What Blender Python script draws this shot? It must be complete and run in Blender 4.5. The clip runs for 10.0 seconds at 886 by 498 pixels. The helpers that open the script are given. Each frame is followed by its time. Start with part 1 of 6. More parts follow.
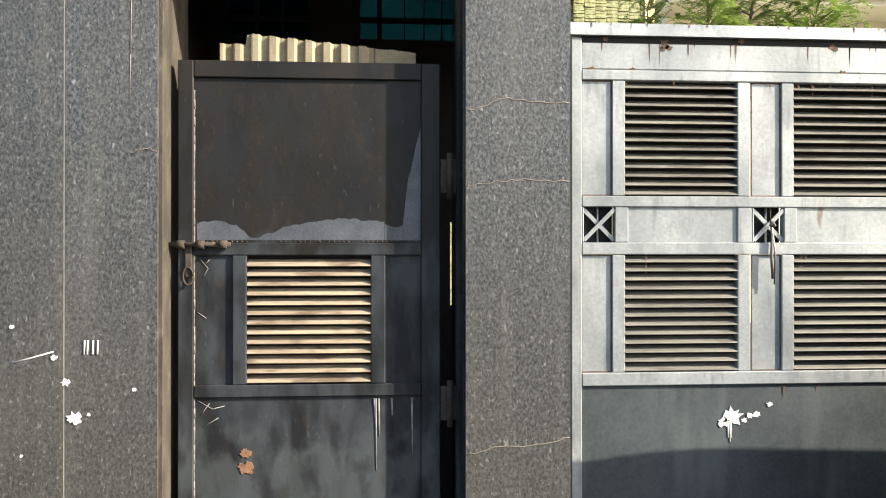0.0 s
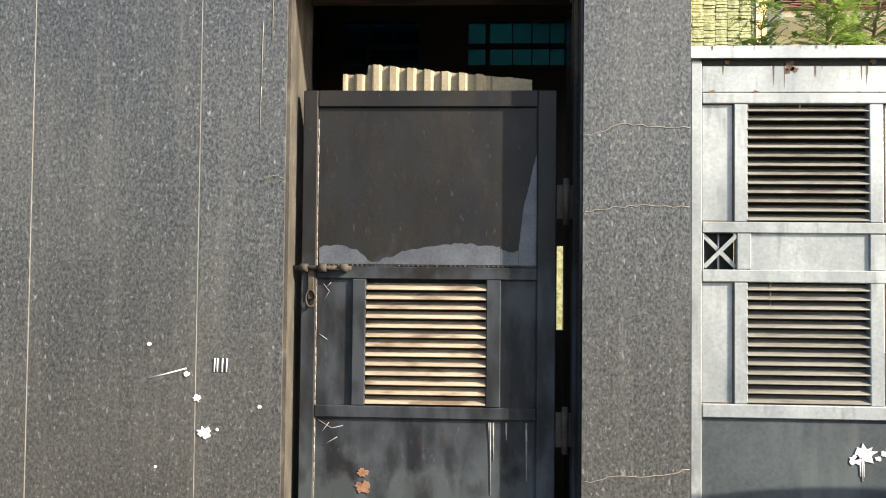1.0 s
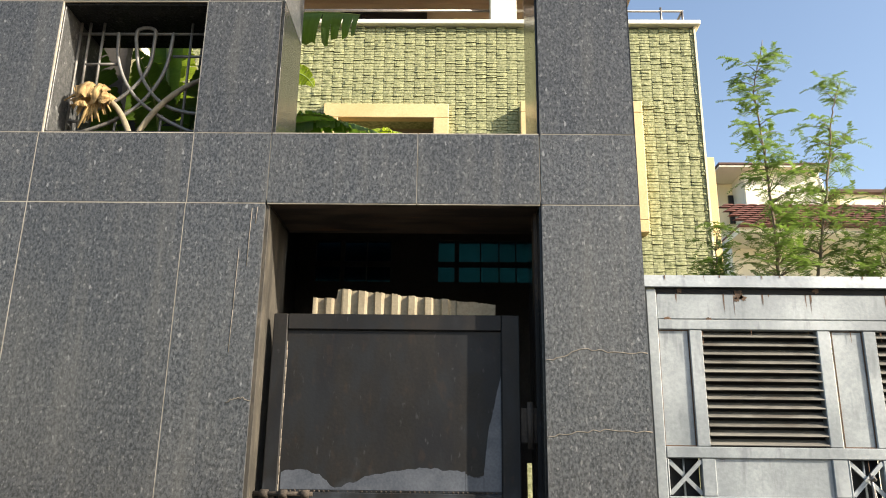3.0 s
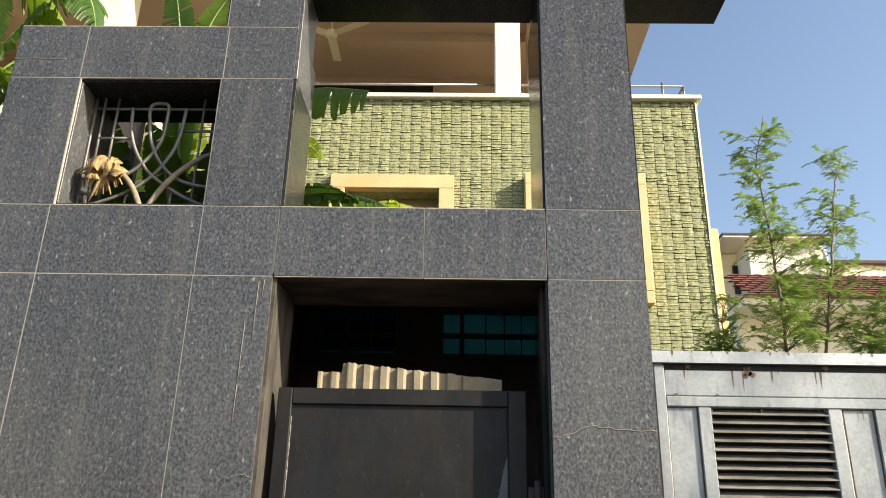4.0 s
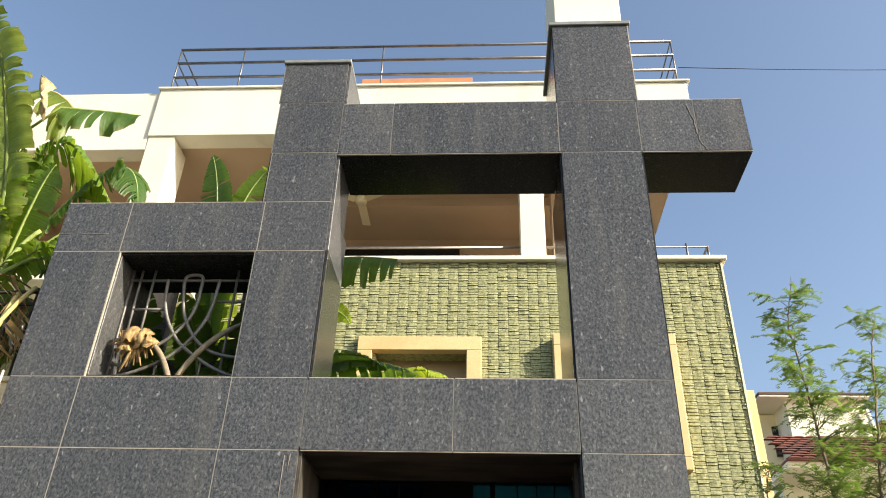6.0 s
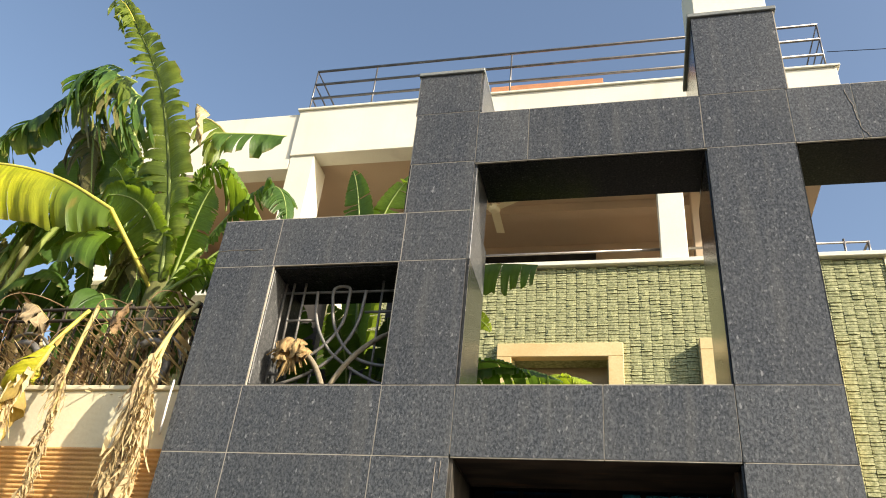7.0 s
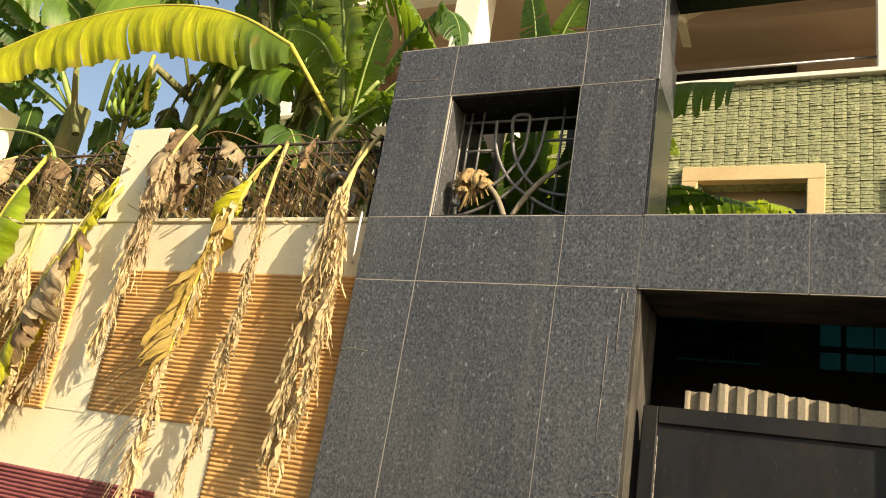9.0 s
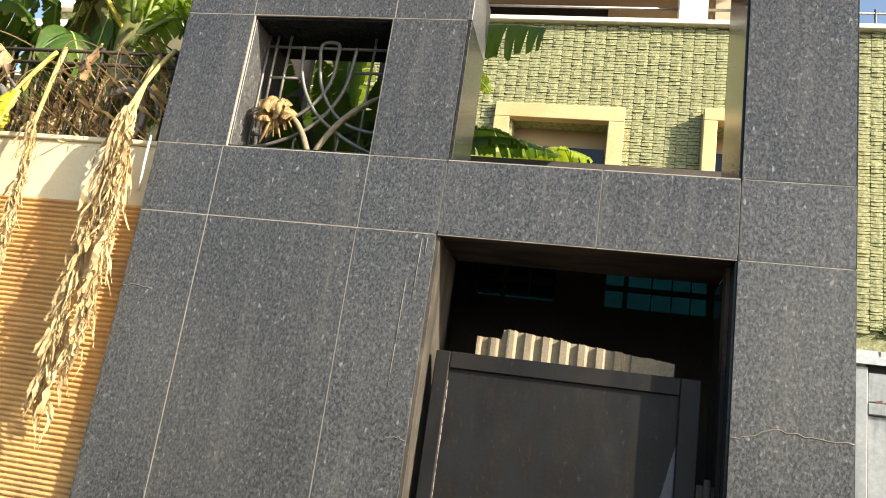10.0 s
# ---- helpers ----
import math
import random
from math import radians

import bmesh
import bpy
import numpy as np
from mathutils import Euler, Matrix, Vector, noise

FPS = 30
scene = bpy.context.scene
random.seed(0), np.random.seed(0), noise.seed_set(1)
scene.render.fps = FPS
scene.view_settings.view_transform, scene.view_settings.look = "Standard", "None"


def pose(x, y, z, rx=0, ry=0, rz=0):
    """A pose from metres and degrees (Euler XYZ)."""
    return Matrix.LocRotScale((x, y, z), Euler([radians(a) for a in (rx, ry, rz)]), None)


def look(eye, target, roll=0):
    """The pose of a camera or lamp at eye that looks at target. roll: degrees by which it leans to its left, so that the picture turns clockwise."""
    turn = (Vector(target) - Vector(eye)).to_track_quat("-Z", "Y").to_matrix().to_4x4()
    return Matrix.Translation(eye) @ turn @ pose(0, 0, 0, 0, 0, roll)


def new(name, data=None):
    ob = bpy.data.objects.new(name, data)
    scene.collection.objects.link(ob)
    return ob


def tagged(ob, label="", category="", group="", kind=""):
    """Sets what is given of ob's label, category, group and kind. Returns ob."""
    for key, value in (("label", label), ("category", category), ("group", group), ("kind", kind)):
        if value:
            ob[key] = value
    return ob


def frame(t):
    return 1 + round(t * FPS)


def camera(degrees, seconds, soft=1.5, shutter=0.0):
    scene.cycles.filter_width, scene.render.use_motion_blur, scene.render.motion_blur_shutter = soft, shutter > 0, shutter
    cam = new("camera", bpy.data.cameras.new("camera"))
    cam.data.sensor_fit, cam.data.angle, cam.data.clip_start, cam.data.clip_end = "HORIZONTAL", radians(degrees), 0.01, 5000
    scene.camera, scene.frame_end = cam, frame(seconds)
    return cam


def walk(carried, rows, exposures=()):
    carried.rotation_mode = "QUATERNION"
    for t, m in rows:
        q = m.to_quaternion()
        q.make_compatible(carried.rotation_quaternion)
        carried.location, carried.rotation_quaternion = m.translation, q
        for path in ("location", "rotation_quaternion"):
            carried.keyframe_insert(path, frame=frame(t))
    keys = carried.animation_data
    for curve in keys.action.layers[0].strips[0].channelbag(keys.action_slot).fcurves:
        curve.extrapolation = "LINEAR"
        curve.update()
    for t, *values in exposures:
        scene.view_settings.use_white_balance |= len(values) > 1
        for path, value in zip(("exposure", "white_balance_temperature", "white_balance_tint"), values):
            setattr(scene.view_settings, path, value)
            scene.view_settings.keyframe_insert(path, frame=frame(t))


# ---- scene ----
cam = camera(58.7, 10.0, soft=1.0)
PATH = [
    (0, (0.741, -2.629, 1.56), (0.885, -0.634, 1.565), -0.0),
    (0.5, (0.676, -2.632, 1.536), (0.629, -0.633, 1.557), 0.2),
    (1, (0.666, -2.649, 1.572), (0.571, -0.652, 1.63), 0.6),
    (1.5, (0.696, -2.68, 1.605), (0.608, -0.697, 1.855), 0.7),
    (2, (0.699, -2.687, 1.607), (0.645, -0.717, 1.948), 0.4),
    (2.5, (0.703, -2.705, 1.618), (0.666, -0.76, 2.085), 0.6),
    (4, (0.691, -2.725, 1.654), (0.644, -0.862, 2.379), 1.2),
    (4.5, (0.69, -2.737, 1.661), (0.624, -0.935, 2.527), 1.5),
    (5, (0.693, -2.737, 1.678), (0.622, -1.006, 2.677), 1.9),
    (5.2, (0.696, -2.729, 1.684), (0.625, -1.005, 2.695), 1.8),
    (6.3, (0.672, -2.743, 1.699), (0.502, -1.076, 2.79), 2.7),
    (6.5, (0.664, -2.74, 1.699), (0.435, -1.078, 2.788), 3.6),
    (7, (0.645, -2.736, 1.697), (0.198, -1.109, 2.771), 6.1),
    (7.5, (0.635, -2.719, 1.697), (0.057, -1.114, 2.741), 7.4),
    (8, (0.61, -2.72, 1.694), (-0.182, -1.165, 2.672), 10.4),
    (8.5, (0.578, -2.705, 1.683), (-0.417, -1.206, 2.557), 12.4),
    (9, (0.592, -2.675, 1.749), (-0.278, -0.986, 2.373), 9.9),
    (9.5, (0.613, -2.649, 1.806), (0.097, -0.814, 2.413), 6.9),
    (10, (0.613, -2.603, 1.867), (0.189, -0.712, 2.362), 8.3),
]
walk(cam, [(t, look(eye, target, roll)) for t, eye, target, roll in PATH], [(0.0, 1.32, 6900, 10), (0.5, 1.44, 6900, 10), (1.6, 1.42, 6900, 10), (2.6, 1.13, 6900, 10), (4.5, 0.90, 6900, 10), (7.0, 0.80, 7000, 10), (8.5, 0.58, 7450, 10), (9.0, 0.61, 7900, 10), (9.6, 1.03, 7300, 10), (10.0, 1.10, 7000, 10)])


# ---- light ----
SUN_WAY = Vector((0.84, -0.355, 0.49)).normalized()
world = bpy.data.worlds.new("sky")
scene.world = world
world.use_nodes = True
wn, wl = world.node_tree.nodes, world.node_tree.links
sky = wn.new("ShaderNodeTexSky")
sky.sky_type, sky.sun_disc = "NISHITA", False
sky.sun_elevation = math.asin(SUN_WAY.z)
sky.sun_rotation = math.atan2(SUN_WAY.x, SUN_WAY.y)
sky.air_density, sky.dust_density, sky.ozone_density = 1.0, 2.0, 1.5
wn["Background"].inputs["Strength"].default_value = 0.14
wl.new(sky.outputs["Color"], wn["Background"].inputs["Color"])
sun = new("sun", bpy.data.lights.new("sun", "SUN"))
sun.data.energy, sun.data.angle, sun.data.color = 5.0, radians(0.55), (1.0, 0.94, 0.84)
sun.matrix_world = look(SUN_WAY * 30, (0, 0, 0))


# ---- materials ----
def material(name, low, high, rough=0.7, metal=0.0, scale=3.0, fine=60.0, bump=0.15, spread=(0.35, 0.65), stretch=(1, 1, 1), each=0.0, coat=0.0):
    """Two-scale noise between two colours, with fine relief; each: how much single pieces differ."""
    m = bpy.data.materials.new(name)
    m.use_nodes = True
    n, l = m.node_tree.nodes, m.node_tree.links
    b = n["Principled BSDF"]
    co, mp = n.new("ShaderNodeTexCoord"), n.new("ShaderNodeMapping")
    mp.inputs["Scale"].default_value = stretch
    l.new(co.outputs["Object"], mp.inputs["Vector"])
    big, small = n.new("ShaderNodeTexNoise"), n.new("ShaderNodeTexNoise")
    for t, s, d in ((big, scale, 6), (small, fine, 3)):
        t.inputs["Scale"].default_value, t.inputs["Detail"].default_value = s, d
        l.new(mp.outputs["Vector"], t.inputs["Vector"])
    mixv = n.new("ShaderNodeMath")
    mixv.operation = "MULTIPLY_ADD"
    mixv.inputs[1].default_value = 0.35
    l.new(small.outputs["Fac"], mixv.inputs[0])
    scaled = n.new("ShaderNodeMath")
    scaled.operation = "MULTIPLY"
    scaled.inputs[1].default_value = 0.65
    l.new(big.outputs["Fac"], scaled.inputs[0])
    l.new(scaled.outputs[0], mixv.inputs[2])
    ramp = n.new("ShaderNodeValToRGB")
    ramp.color_ramp.elements[0].position, ramp.color_ramp.elements[1].position = spread
    ramp.color_ramp.elements[0].color, ramp.color_ramp.elements[1].color = (*low, 1), (*high, 1)
    l.new(mixv.outputs[0], ramp.inputs["Fac"])
    out = ramp.outputs["Color"]
    if each:
        info, hsv, mr = n.new("ShaderNodeObjectInfo"), n.new("ShaderNodeHueSaturation"), n.new("ShaderNodeMapRange")
        mr.inputs["To Min"].default_value, mr.inputs["To Max"].default_value = 1 - each, 1 + each
        l.new(info.outputs["Random"], mr.inputs["Value"])
        l.new(mr.outputs["Result"], hsv.inputs["Value"])
        l.new(out, hsv.inputs["Color"])
        out = hsv.outputs["Color"]
    l.new(out, b.inputs["Base Color"])
    b.inputs["Roughness"].default_value, b.inputs["Metallic"].default_value = rough, metal
    b.inputs["Coat Weight"].default_value = coat
    bp = n.new("ShaderNodeBump")
    bp.inputs["Strength"].default_value, bp.inputs["Distance"].default_value = bump, 0.004
    l.new(small.outputs["Fac"], bp.inputs["Height"])
    l.new(bp.outputs["Normal"], b.inputs["Normal"])
    return m


def overlay(m, colour, scale, lo, hi, stretch=(1, 1, 1), rough=None, axis=None, span=(0, 1), amount=1.0, shift=(0, 0, 0)):
    """Stains over a material: noise above lo, and, with axis, only within a height span whose edge is broken by the noise."""
    n, l = m.node_tree.nodes, m.node_tree.links
    b = n["Principled BSDF"]
    old = b.inputs["Base Color"].links[0].from_socket
    co, mp, t = n.new("ShaderNodeTexCoord"), n.new("ShaderNodeMapping"), n.new("ShaderNodeTexNoise")
    mp.inputs["Scale"].default_value, mp.inputs["Location"].default_value = stretch, shift
    t.inputs["Scale"].default_value, t.inputs["Detail"].default_value = scale, 5
    l.new(co.outputs["Object"], mp.inputs["Vector"])
    l.new(mp.outputs["Vector"], t.inputs["Vector"])
    fac = t.outputs["Fac"]
    if axis is not None:
        sep, mr, add = n.new("ShaderNodeSeparateXYZ"), n.new("ShaderNodeMapRange"), n.new("ShaderNodeMath")
        l.new(co.outputs["Object"], sep.inputs[0])
        l.new(sep.outputs[axis], mr.inputs["Value"])
        mr.inputs["From Min"].default_value, mr.inputs["From Max"].default_value = span
        mr.inputs["To Min"].default_value, mr.inputs["To Max"].default_value = -0.5, 0.5
        add.operation = "ADD"
        l.new(fac, add.inputs[0])
        l.new(mr.outputs["Result"], add.inputs[1])
        fac = add.outputs[0]
    r = n.new("ShaderNodeMapRange")
    r.inputs["From Min"].default_value, r.inputs["From Max"].default_value, r.inputs["To Max"].default_value = lo, hi, amount
    l.new(fac, r.inputs["Value"])
    mix = n.new("ShaderNodeMix")
    mix.data_type = "RGBA"
    l.new(r.outputs["Result"], mix.inputs["Factor"])
    l.new(old, mix.inputs["A"])
    mix.inputs["B"].default_value = (*colour, 1)
    l.new(mix.outputs["Result"], b.inputs["Base Color"])
    if rough is not None:
        f = n.new("ShaderNodeMix")
        f.inputs["A"].default_value, f.inputs["B"].default_value = b.inputs["Roughness"].default_value, rough
        l.new(r.outputs["Result"], f.inputs["Factor"])
        l.new(f.outputs["Result"], b.inputs["Roughness"])
    return m


def granite_material(name, rough):
    """Dark grey polished granite: black ground, grey grains and pale elongated feldspar flecks."""
    m = material(name, (0.020, 0.0215, 0.0225), (0.098, 0.101, 0.103), rough, scale=105, fine=330, bump=0.10, spread=(0.41, 0.58), stretch=(1.1, 1, 0.75), each=0.13)
    overlay(m, (0.18, 0.18, 0.175), 55, 0.58, 0.66, stretch=(1.2, 1, 0.6), amount=0.5)
    overlay(m, (0.36, 0.355, 0.345), 36, 0.66, 0.70, stretch=(1.3, 1, 0.65), amount=0.6, shift=(3, 1, 2))
    overlay(m, (0.15, 0.142, 0.125), 2.2, 0.45, 0.75, stretch=(1, 1, 0.6), amount=0.22, shift=(7, 1, 2))
    overlay(m, (0.14, 0.135, 0.12), 5.0, 0.52, 0.78, stretch=(2.0, 1, 0.4), amount=0.15, shift=(1, 5, 2), rough=0.5)
    overlay(m, (0.15, 0.145, 0.13), 2.6, 0.52, 0.74, stretch=(8, 1, 0.45), amount=0.3, shift=(2, 9, 4), rough=0.55)
    overlay(m, (0.070, 0.062, 0.046), 60.0, 0.30, 1.0, stretch=(1.3, 1, 0.8), amount=0.5, axis=2, span=(2.3, 0.2))
    overlay(m, (0.012, 0.012, 0.012), 105, 0.56, 0.63, stretch=(1, 1, 0.8), amount=0.3, shift=(5, 5, 5))
    overlay(m, (0.27, 0.262, 0.245), 80, 0.62, 0.67, stretch=(1.2, 1, 0.75), amount=0.55, shift=(8, 3, 6))
    return m


GRANITE = granite_material("weathered_granite", 0.30)
GRANITE_MIRROR_SHADED = granite_material("shaded_mirror_granite", 0.07)
GRANITE_MIRROR_SHADED.node_tree.nodes["Principled BSDF"].inputs["Specular IOR Level"].default_value = 0.2
# Besides the polish, shade of soffits and returns put into a darker colour.
overlay(GRANITE_MIRROR_SHADED, (0.010, 0.0105, 0.010), 40, 0.0, 0.1, amount=0.75)
JOINT = material("joint_grout", (0.30, 0.265, 0.205), (0.48, 0.43, 0.35), 0.9, scale=8)
CRACKFILL = material("crack_filler", (0.15, 0.13, 0.10), (0.26, 0.225, 0.18), 0.9, scale=20)
CONCRETE = material("raw_concrete", (0.10, 0.085, 0.07), (0.18, 0.155, 0.13), 0.9, scale=2)
CREAM = material("cream_paint", (0.74, 0.65, 0.42), (0.83, 0.76, 0.54), 0.75, scale=1.5, bump=0.2)
overlay(CREAM, (0.45, 0.40, 0.30), 2.5, 0.55, 0.8, stretch=(1.5, 1.5, 0.35), amount=0.5)
WHITE = material("white_paint", (0.72, 0.68, 0.54), (0.82, 0.78, 0.64), 0.7, scale=1.2, bump=0.1)
overlay(WHITE, (0.50, 0.45, 0.36), 1.6, 0.58, 0.8, stretch=(2, 2, 0.3), amount=0.45)
YELLOW = material("ochre_paint", (0.60, 0.42, 0.19), (0.74, 0.57, 0.30), 0.75, scale=1.6, bump=0.1)
TAN = material("tan_paint", (0.52, 0.39, 0.26), (0.60, 0.46, 0.32), 0.8, scale=1.0, bump=0.05)
ORANGE = material("orange_ribbed_plaster", (0.60, 0.325, 0.105), (0.76, 0.46, 0.175), 0.85, scale=3.5, fine=120, bump=0.5)
overlay(ORANGE, (0.30, 0.17, 0.08), 4, 0.48, 0.72, stretch=(1, 1, 0.5), amount=0.65)
REDRIB = material("maroon_ribbed_plaster", (0.20, 0.05, 0.05), (0.32, 0.09, 0.08), 0.85, scale=3.5, fine=120, bump=0.5)
GREEN = material("green_cladding", (0.19, 0.20, 0.085), (0.41, 0.405, 0.22), 0.85, scale=30, fine=75, bump=0.9, spread=(0.38, 0.62))
overlay(GREEN, (0.14, 0.16, 0.055), 38, 0.56, 0.68, stretch=(0.6, 1, 1.6), amount=0.7)
GREEN_STONE = material("green_stone", (0.19, 0.20, 0.085), (0.41, 0.405, 0.22), 0.85, scale=30, fine=75, bump=0.9, spread=(0.38, 0.62), each=0.07)
overlay(GREEN_STONE, (0.14, 0.16, 0.055), 38, 0.56, 0.68, stretch=(0.6, 1, 1.6), amount=0.7)
SILVER = material("silver_gate_paint", (0.265, 0.287, 0.289), (0.415, 0.436, 0.434), 0.45, 0.25, scale=5, fine=80, bump=0.12)
overlay(SILVER, (0.14, 0.155, 0.165), 3.6, 0.48, 0.68, stretch=(1.4, 1, 0.5), amount=0.6)
overlay(SILVER, (0.12, 0.13, 0.14), 14, 0.58, 0.72, stretch=(2.0, 1, 0.35), amount=0.5, shift=(2, 3, 4))
overlay(SILVER, (0.16, 0.10, 0.06), 9, 0.66, 0.74, stretch=(1.6, 1, 0.45), amount=0.8, rough=0.85)
SHEETGREY = material("dull_grey_sheet", (0.036, 0.044, 0.048), (0.078, 0.090, 0.095), 0.5, 0.1, scale=4, fine=80, bump=0.1)
overlay(SHEETGREY, (0.125, 0.14, 0.138), 5, 0.52, 0.7, stretch=(2, 1, 0.4), amount=0.6)
DARKPAINT = material("dark_door_paint", (0.011, 0.010, 0.0085), (0.021, 0.0185, 0.016), 0.50, scale=4, fine=90, bump=0.1)
overlay(DARKPAINT, (0.045, 0.051, 0.058), 7, 0.48, 0.64, stretch=(1, 1, 0.7), rough=0.35, axis=2, span=(1.80, 1.40), amount=0.85)
overlay(DARKPAINT, (0.011, 0.011, 0.012), 6.5, 0.44, 0.62, stretch=(1.6, 1, 0.55), amount=0.9, shift=(4, 0, 1))
overlay(DARKPAINT, (0.12, 0.08, 0.052), 110, 0.63, 0.80, stretch=(1, 1, 0.4), rough=0.9, axis=2, span=(2.00, 2.40), amount=0.6)
overlay(DARKPAINT, (0.10, 0.10, 0.10), 40, 0.66, 0.74, stretch=(1.5, 1, 0.6), amount=0.3, shift=(9, 2, 1))
overlay(DARKPAINT, (0.075, 0.086, 0.088), 9, 0.50, 0.64, stretch=(1.2, 1, 0.8), axis=2, span=(1.25, 0.62), amount=0.5, shift=(2, 6, 3))
overlay(DARKPAINT, (0.016, 0.017, 0.018), 11, 0.50, 0.66, stretch=(1.2, 1, 0.6), amount=0.8, shift=(6, 2, 9))
DARKPAINT.node_tree.nodes["Principled BSDF"].inputs["Specular IOR Level"].default_value = 0.25
overlay(DARKPAINT, (0.055, 0.034, 0.022), 30, 0.60, 0.70, stretch=(1.2, 1, 0.5), amount=0.2, shift=(1, 7, 4), rough=0.9)
# Flat black standing in for shade in gate and door gaps; also the cable.
BACKDARK = material("shade_and_cable_black", (0.006, 0.006, 0.006), (0.014, 0.013, 0.012), 0.8, scale=8)
SLATPAINT = material("dusty_slat_paint", (0.17, 0.13, 0.09), (0.40, 0.33, 0.235), 0.8, scale=9, fine=80, bump=0.2, stretch=(0.25, 1, 3))
overlay(SLATPAINT, (0.085, 0.05, 0.03), 14, 0.52, 0.66, stretch=(0.6, 1, 2.0), amount=0.7)
GATESLAT = material("gate_slat_paint", (0.115, 0.108, 0.09), (0.24, 0.225, 0.19), 0.6, 0.2, scale=9, fine=80, bump=0.2, stretch=(0.25, 1, 3))
overlay(GATESLAT, (0.07, 0.055, 0.042), 12, 0.54, 0.68, stretch=(0.5, 1, 2.0), amount=0.6)
RUST = material("rusty_iron", (0.038, 0.030, 0.024), (0.095, 0.074, 0.056), 0.85, 0.3, scale=14, fine=120, bump=0.4)
IRON = material("weathered_iron", (0.16, 0.15, 0.135), (0.30, 0.28, 0.25), 0.6, 0.5, scale=14, fine=120, bump=0.3)
PIPE = material("steel_pipe", (0.16, 0.15, 0.14), (0.28, 0.26, 0.24), 0.4, 0.8, scale=6, bump=0.05)
SHEET = material("corrugated_card", (0.20, 0.16, 0.10), (0.34, 0.285, 0.19), 0.85, scale=6, fine=90, bump=0.2)
SPLASH = material("dried_white_paint", (0.70, 0.67, 0.62), (0.82, 0.80, 0.76), 0.8, scale=30, bump=0.5)
SCRATCH = material("scratched_paint", (0.13, 0.13, 0.12), (0.25, 0.245, 0.23), 0.9, scale=30)
PRIMER = material("blue_grey_primer", (0.045, 0.050, 0.060), (0.10, 0.108, 0.122), 0.45, scale=9, fine=120, bump=0.1)
RUSTRUN = material("rust_run", (0.07, 0.045, 0.03), (0.17, 0.10, 0.06), 0.9, scale=30)
STRAW = material("weathered_straw", (0.20, 0.16, 0.10), (0.36, 0.30, 0.20), 0.85, scale=25, bump=0.4)
RUSTMARK = material("brown_rust_mark", (0.15, 0.075, 0.038), (0.27, 0.145, 0.08), 0.9, scale=30)
ROAD = material("dusty_asphalt", (0.022, 0.021, 0.020), (0.045, 0.043, 0.040), 0.9, scale=1.2, fine=140, bump=0.5)
SOIL = material("garden_soil", (0.05, 0.035, 0.022), (0.11, 0.08, 0.05), 0.95, scale=3, fine=40, bump=0.6)
# Plaster colour taken very dark to carry the porch's shade.
DARKWALL = material("shade_dark_plaster", (0.055, 0.048, 0.042), (0.105, 0.092, 0.078), 0.8, scale=2)
ROOFTILE = material("red_roof_tile", (0.12, 0.04, 0.032), (0.22, 0.082, 0.06), 0.75, scale=4, fine=40, bump=0.4, each=0.2)
ROOFEDGE = material("dark_brown_roof_edge", (0.075, 0.042, 0.03), (0.13, 0.075, 0.055), 0.85, scale=3)
JAMB = material("dusty_jamb_stone", (0.032, 0.028, 0.022), (0.09, 0.077, 0.058), 0.7, scale=16, fine=140, bump=0.3, stretch=(1, 1, 0.4))
overlay(JAMB, (0.03, 0.026, 0.02), 7, 0.48, 0.62, stretch=(1, 2, 0.3), amount=0.75)
overlay(JAMB, (0.15, 0.13, 0.10), 22, 0.62, 0.70, stretch=(1, 2, 0.5), amount=0.6, shift=(2, 2, 2))
SOFFIT = material("brown_dusty_soffit", (0.07, 0.05, 0.034), (0.13, 0.092, 0.065), 0.7, scale=5, fine=140, bump=0.3)
overlay(SOFFIT, (0.025, 0.02, 0.016), 6, 0.45, 0.62, stretch=(0.5, 2, 1), amount=0.85)
overlay(SOFFIT, (0.20, 0.10, 0.05), 9, 0.60, 0.70, stretch=(0.5, 2, 1), amount=0.6, shift=(3, 3, 3))
BRICKTANK = material("terracotta_paint", (0.45, 0.19, 0.09), (0.58, 0.28, 0.14), 0.85, scale=4)
BLACKGLASS = material("dark_window", (0.012, 0.012, 0.014), (0.02, 0.02, 0.022), 0.15, scale=2, bump=0)
BARK = material("grey_brown_bark", (0.10, 0.075, 0.05), (0.22, 0.17, 0.12), 0.9, scale=12, fine=60, bump=0.6, stretch=(1, 1, 0.3))
STALK = material("banana_pseudostem", (0.10, 0.11, 0.035), (0.24, 0.22, 0.08), 0.6, scale=6, fine=60, bump=0.3, stretch=(1, 1, 0.15))
overlay(STALK, (0.20, 0.13, 0.06), 5, 0.5, 0.65, stretch=(1, 1, 0.3), amount=0.8)
MIDRIB = material("leaf_midrib", (0.22, 0.30, 0.07), (0.38, 0.45, 0.13), 0.5, scale=5, bump=0.1)
YELLOWRIB = material("yellow_midrib", (0.42, 0.36, 0.05), (0.60, 0.52, 0.10), 0.6, scale=8, bump=0.2)
DRYRIB = material("dry_midrib", (0.40, 0.32, 0.10), (0.58, 0.47, 0.18), 0.7, scale=8, bump=0.2)
FRUIT = material("green_banana_skin", (0.15, 0.25, 0.03), (0.30, 0.41, 0.07), 0.5, scale=10, bump=0.1)
COPING = material("granite_coping", (0.16, 0.17, 0.16), (0.28, 0.29, 0.27), 0.5, scale=10, fine=120, bump=0.1)


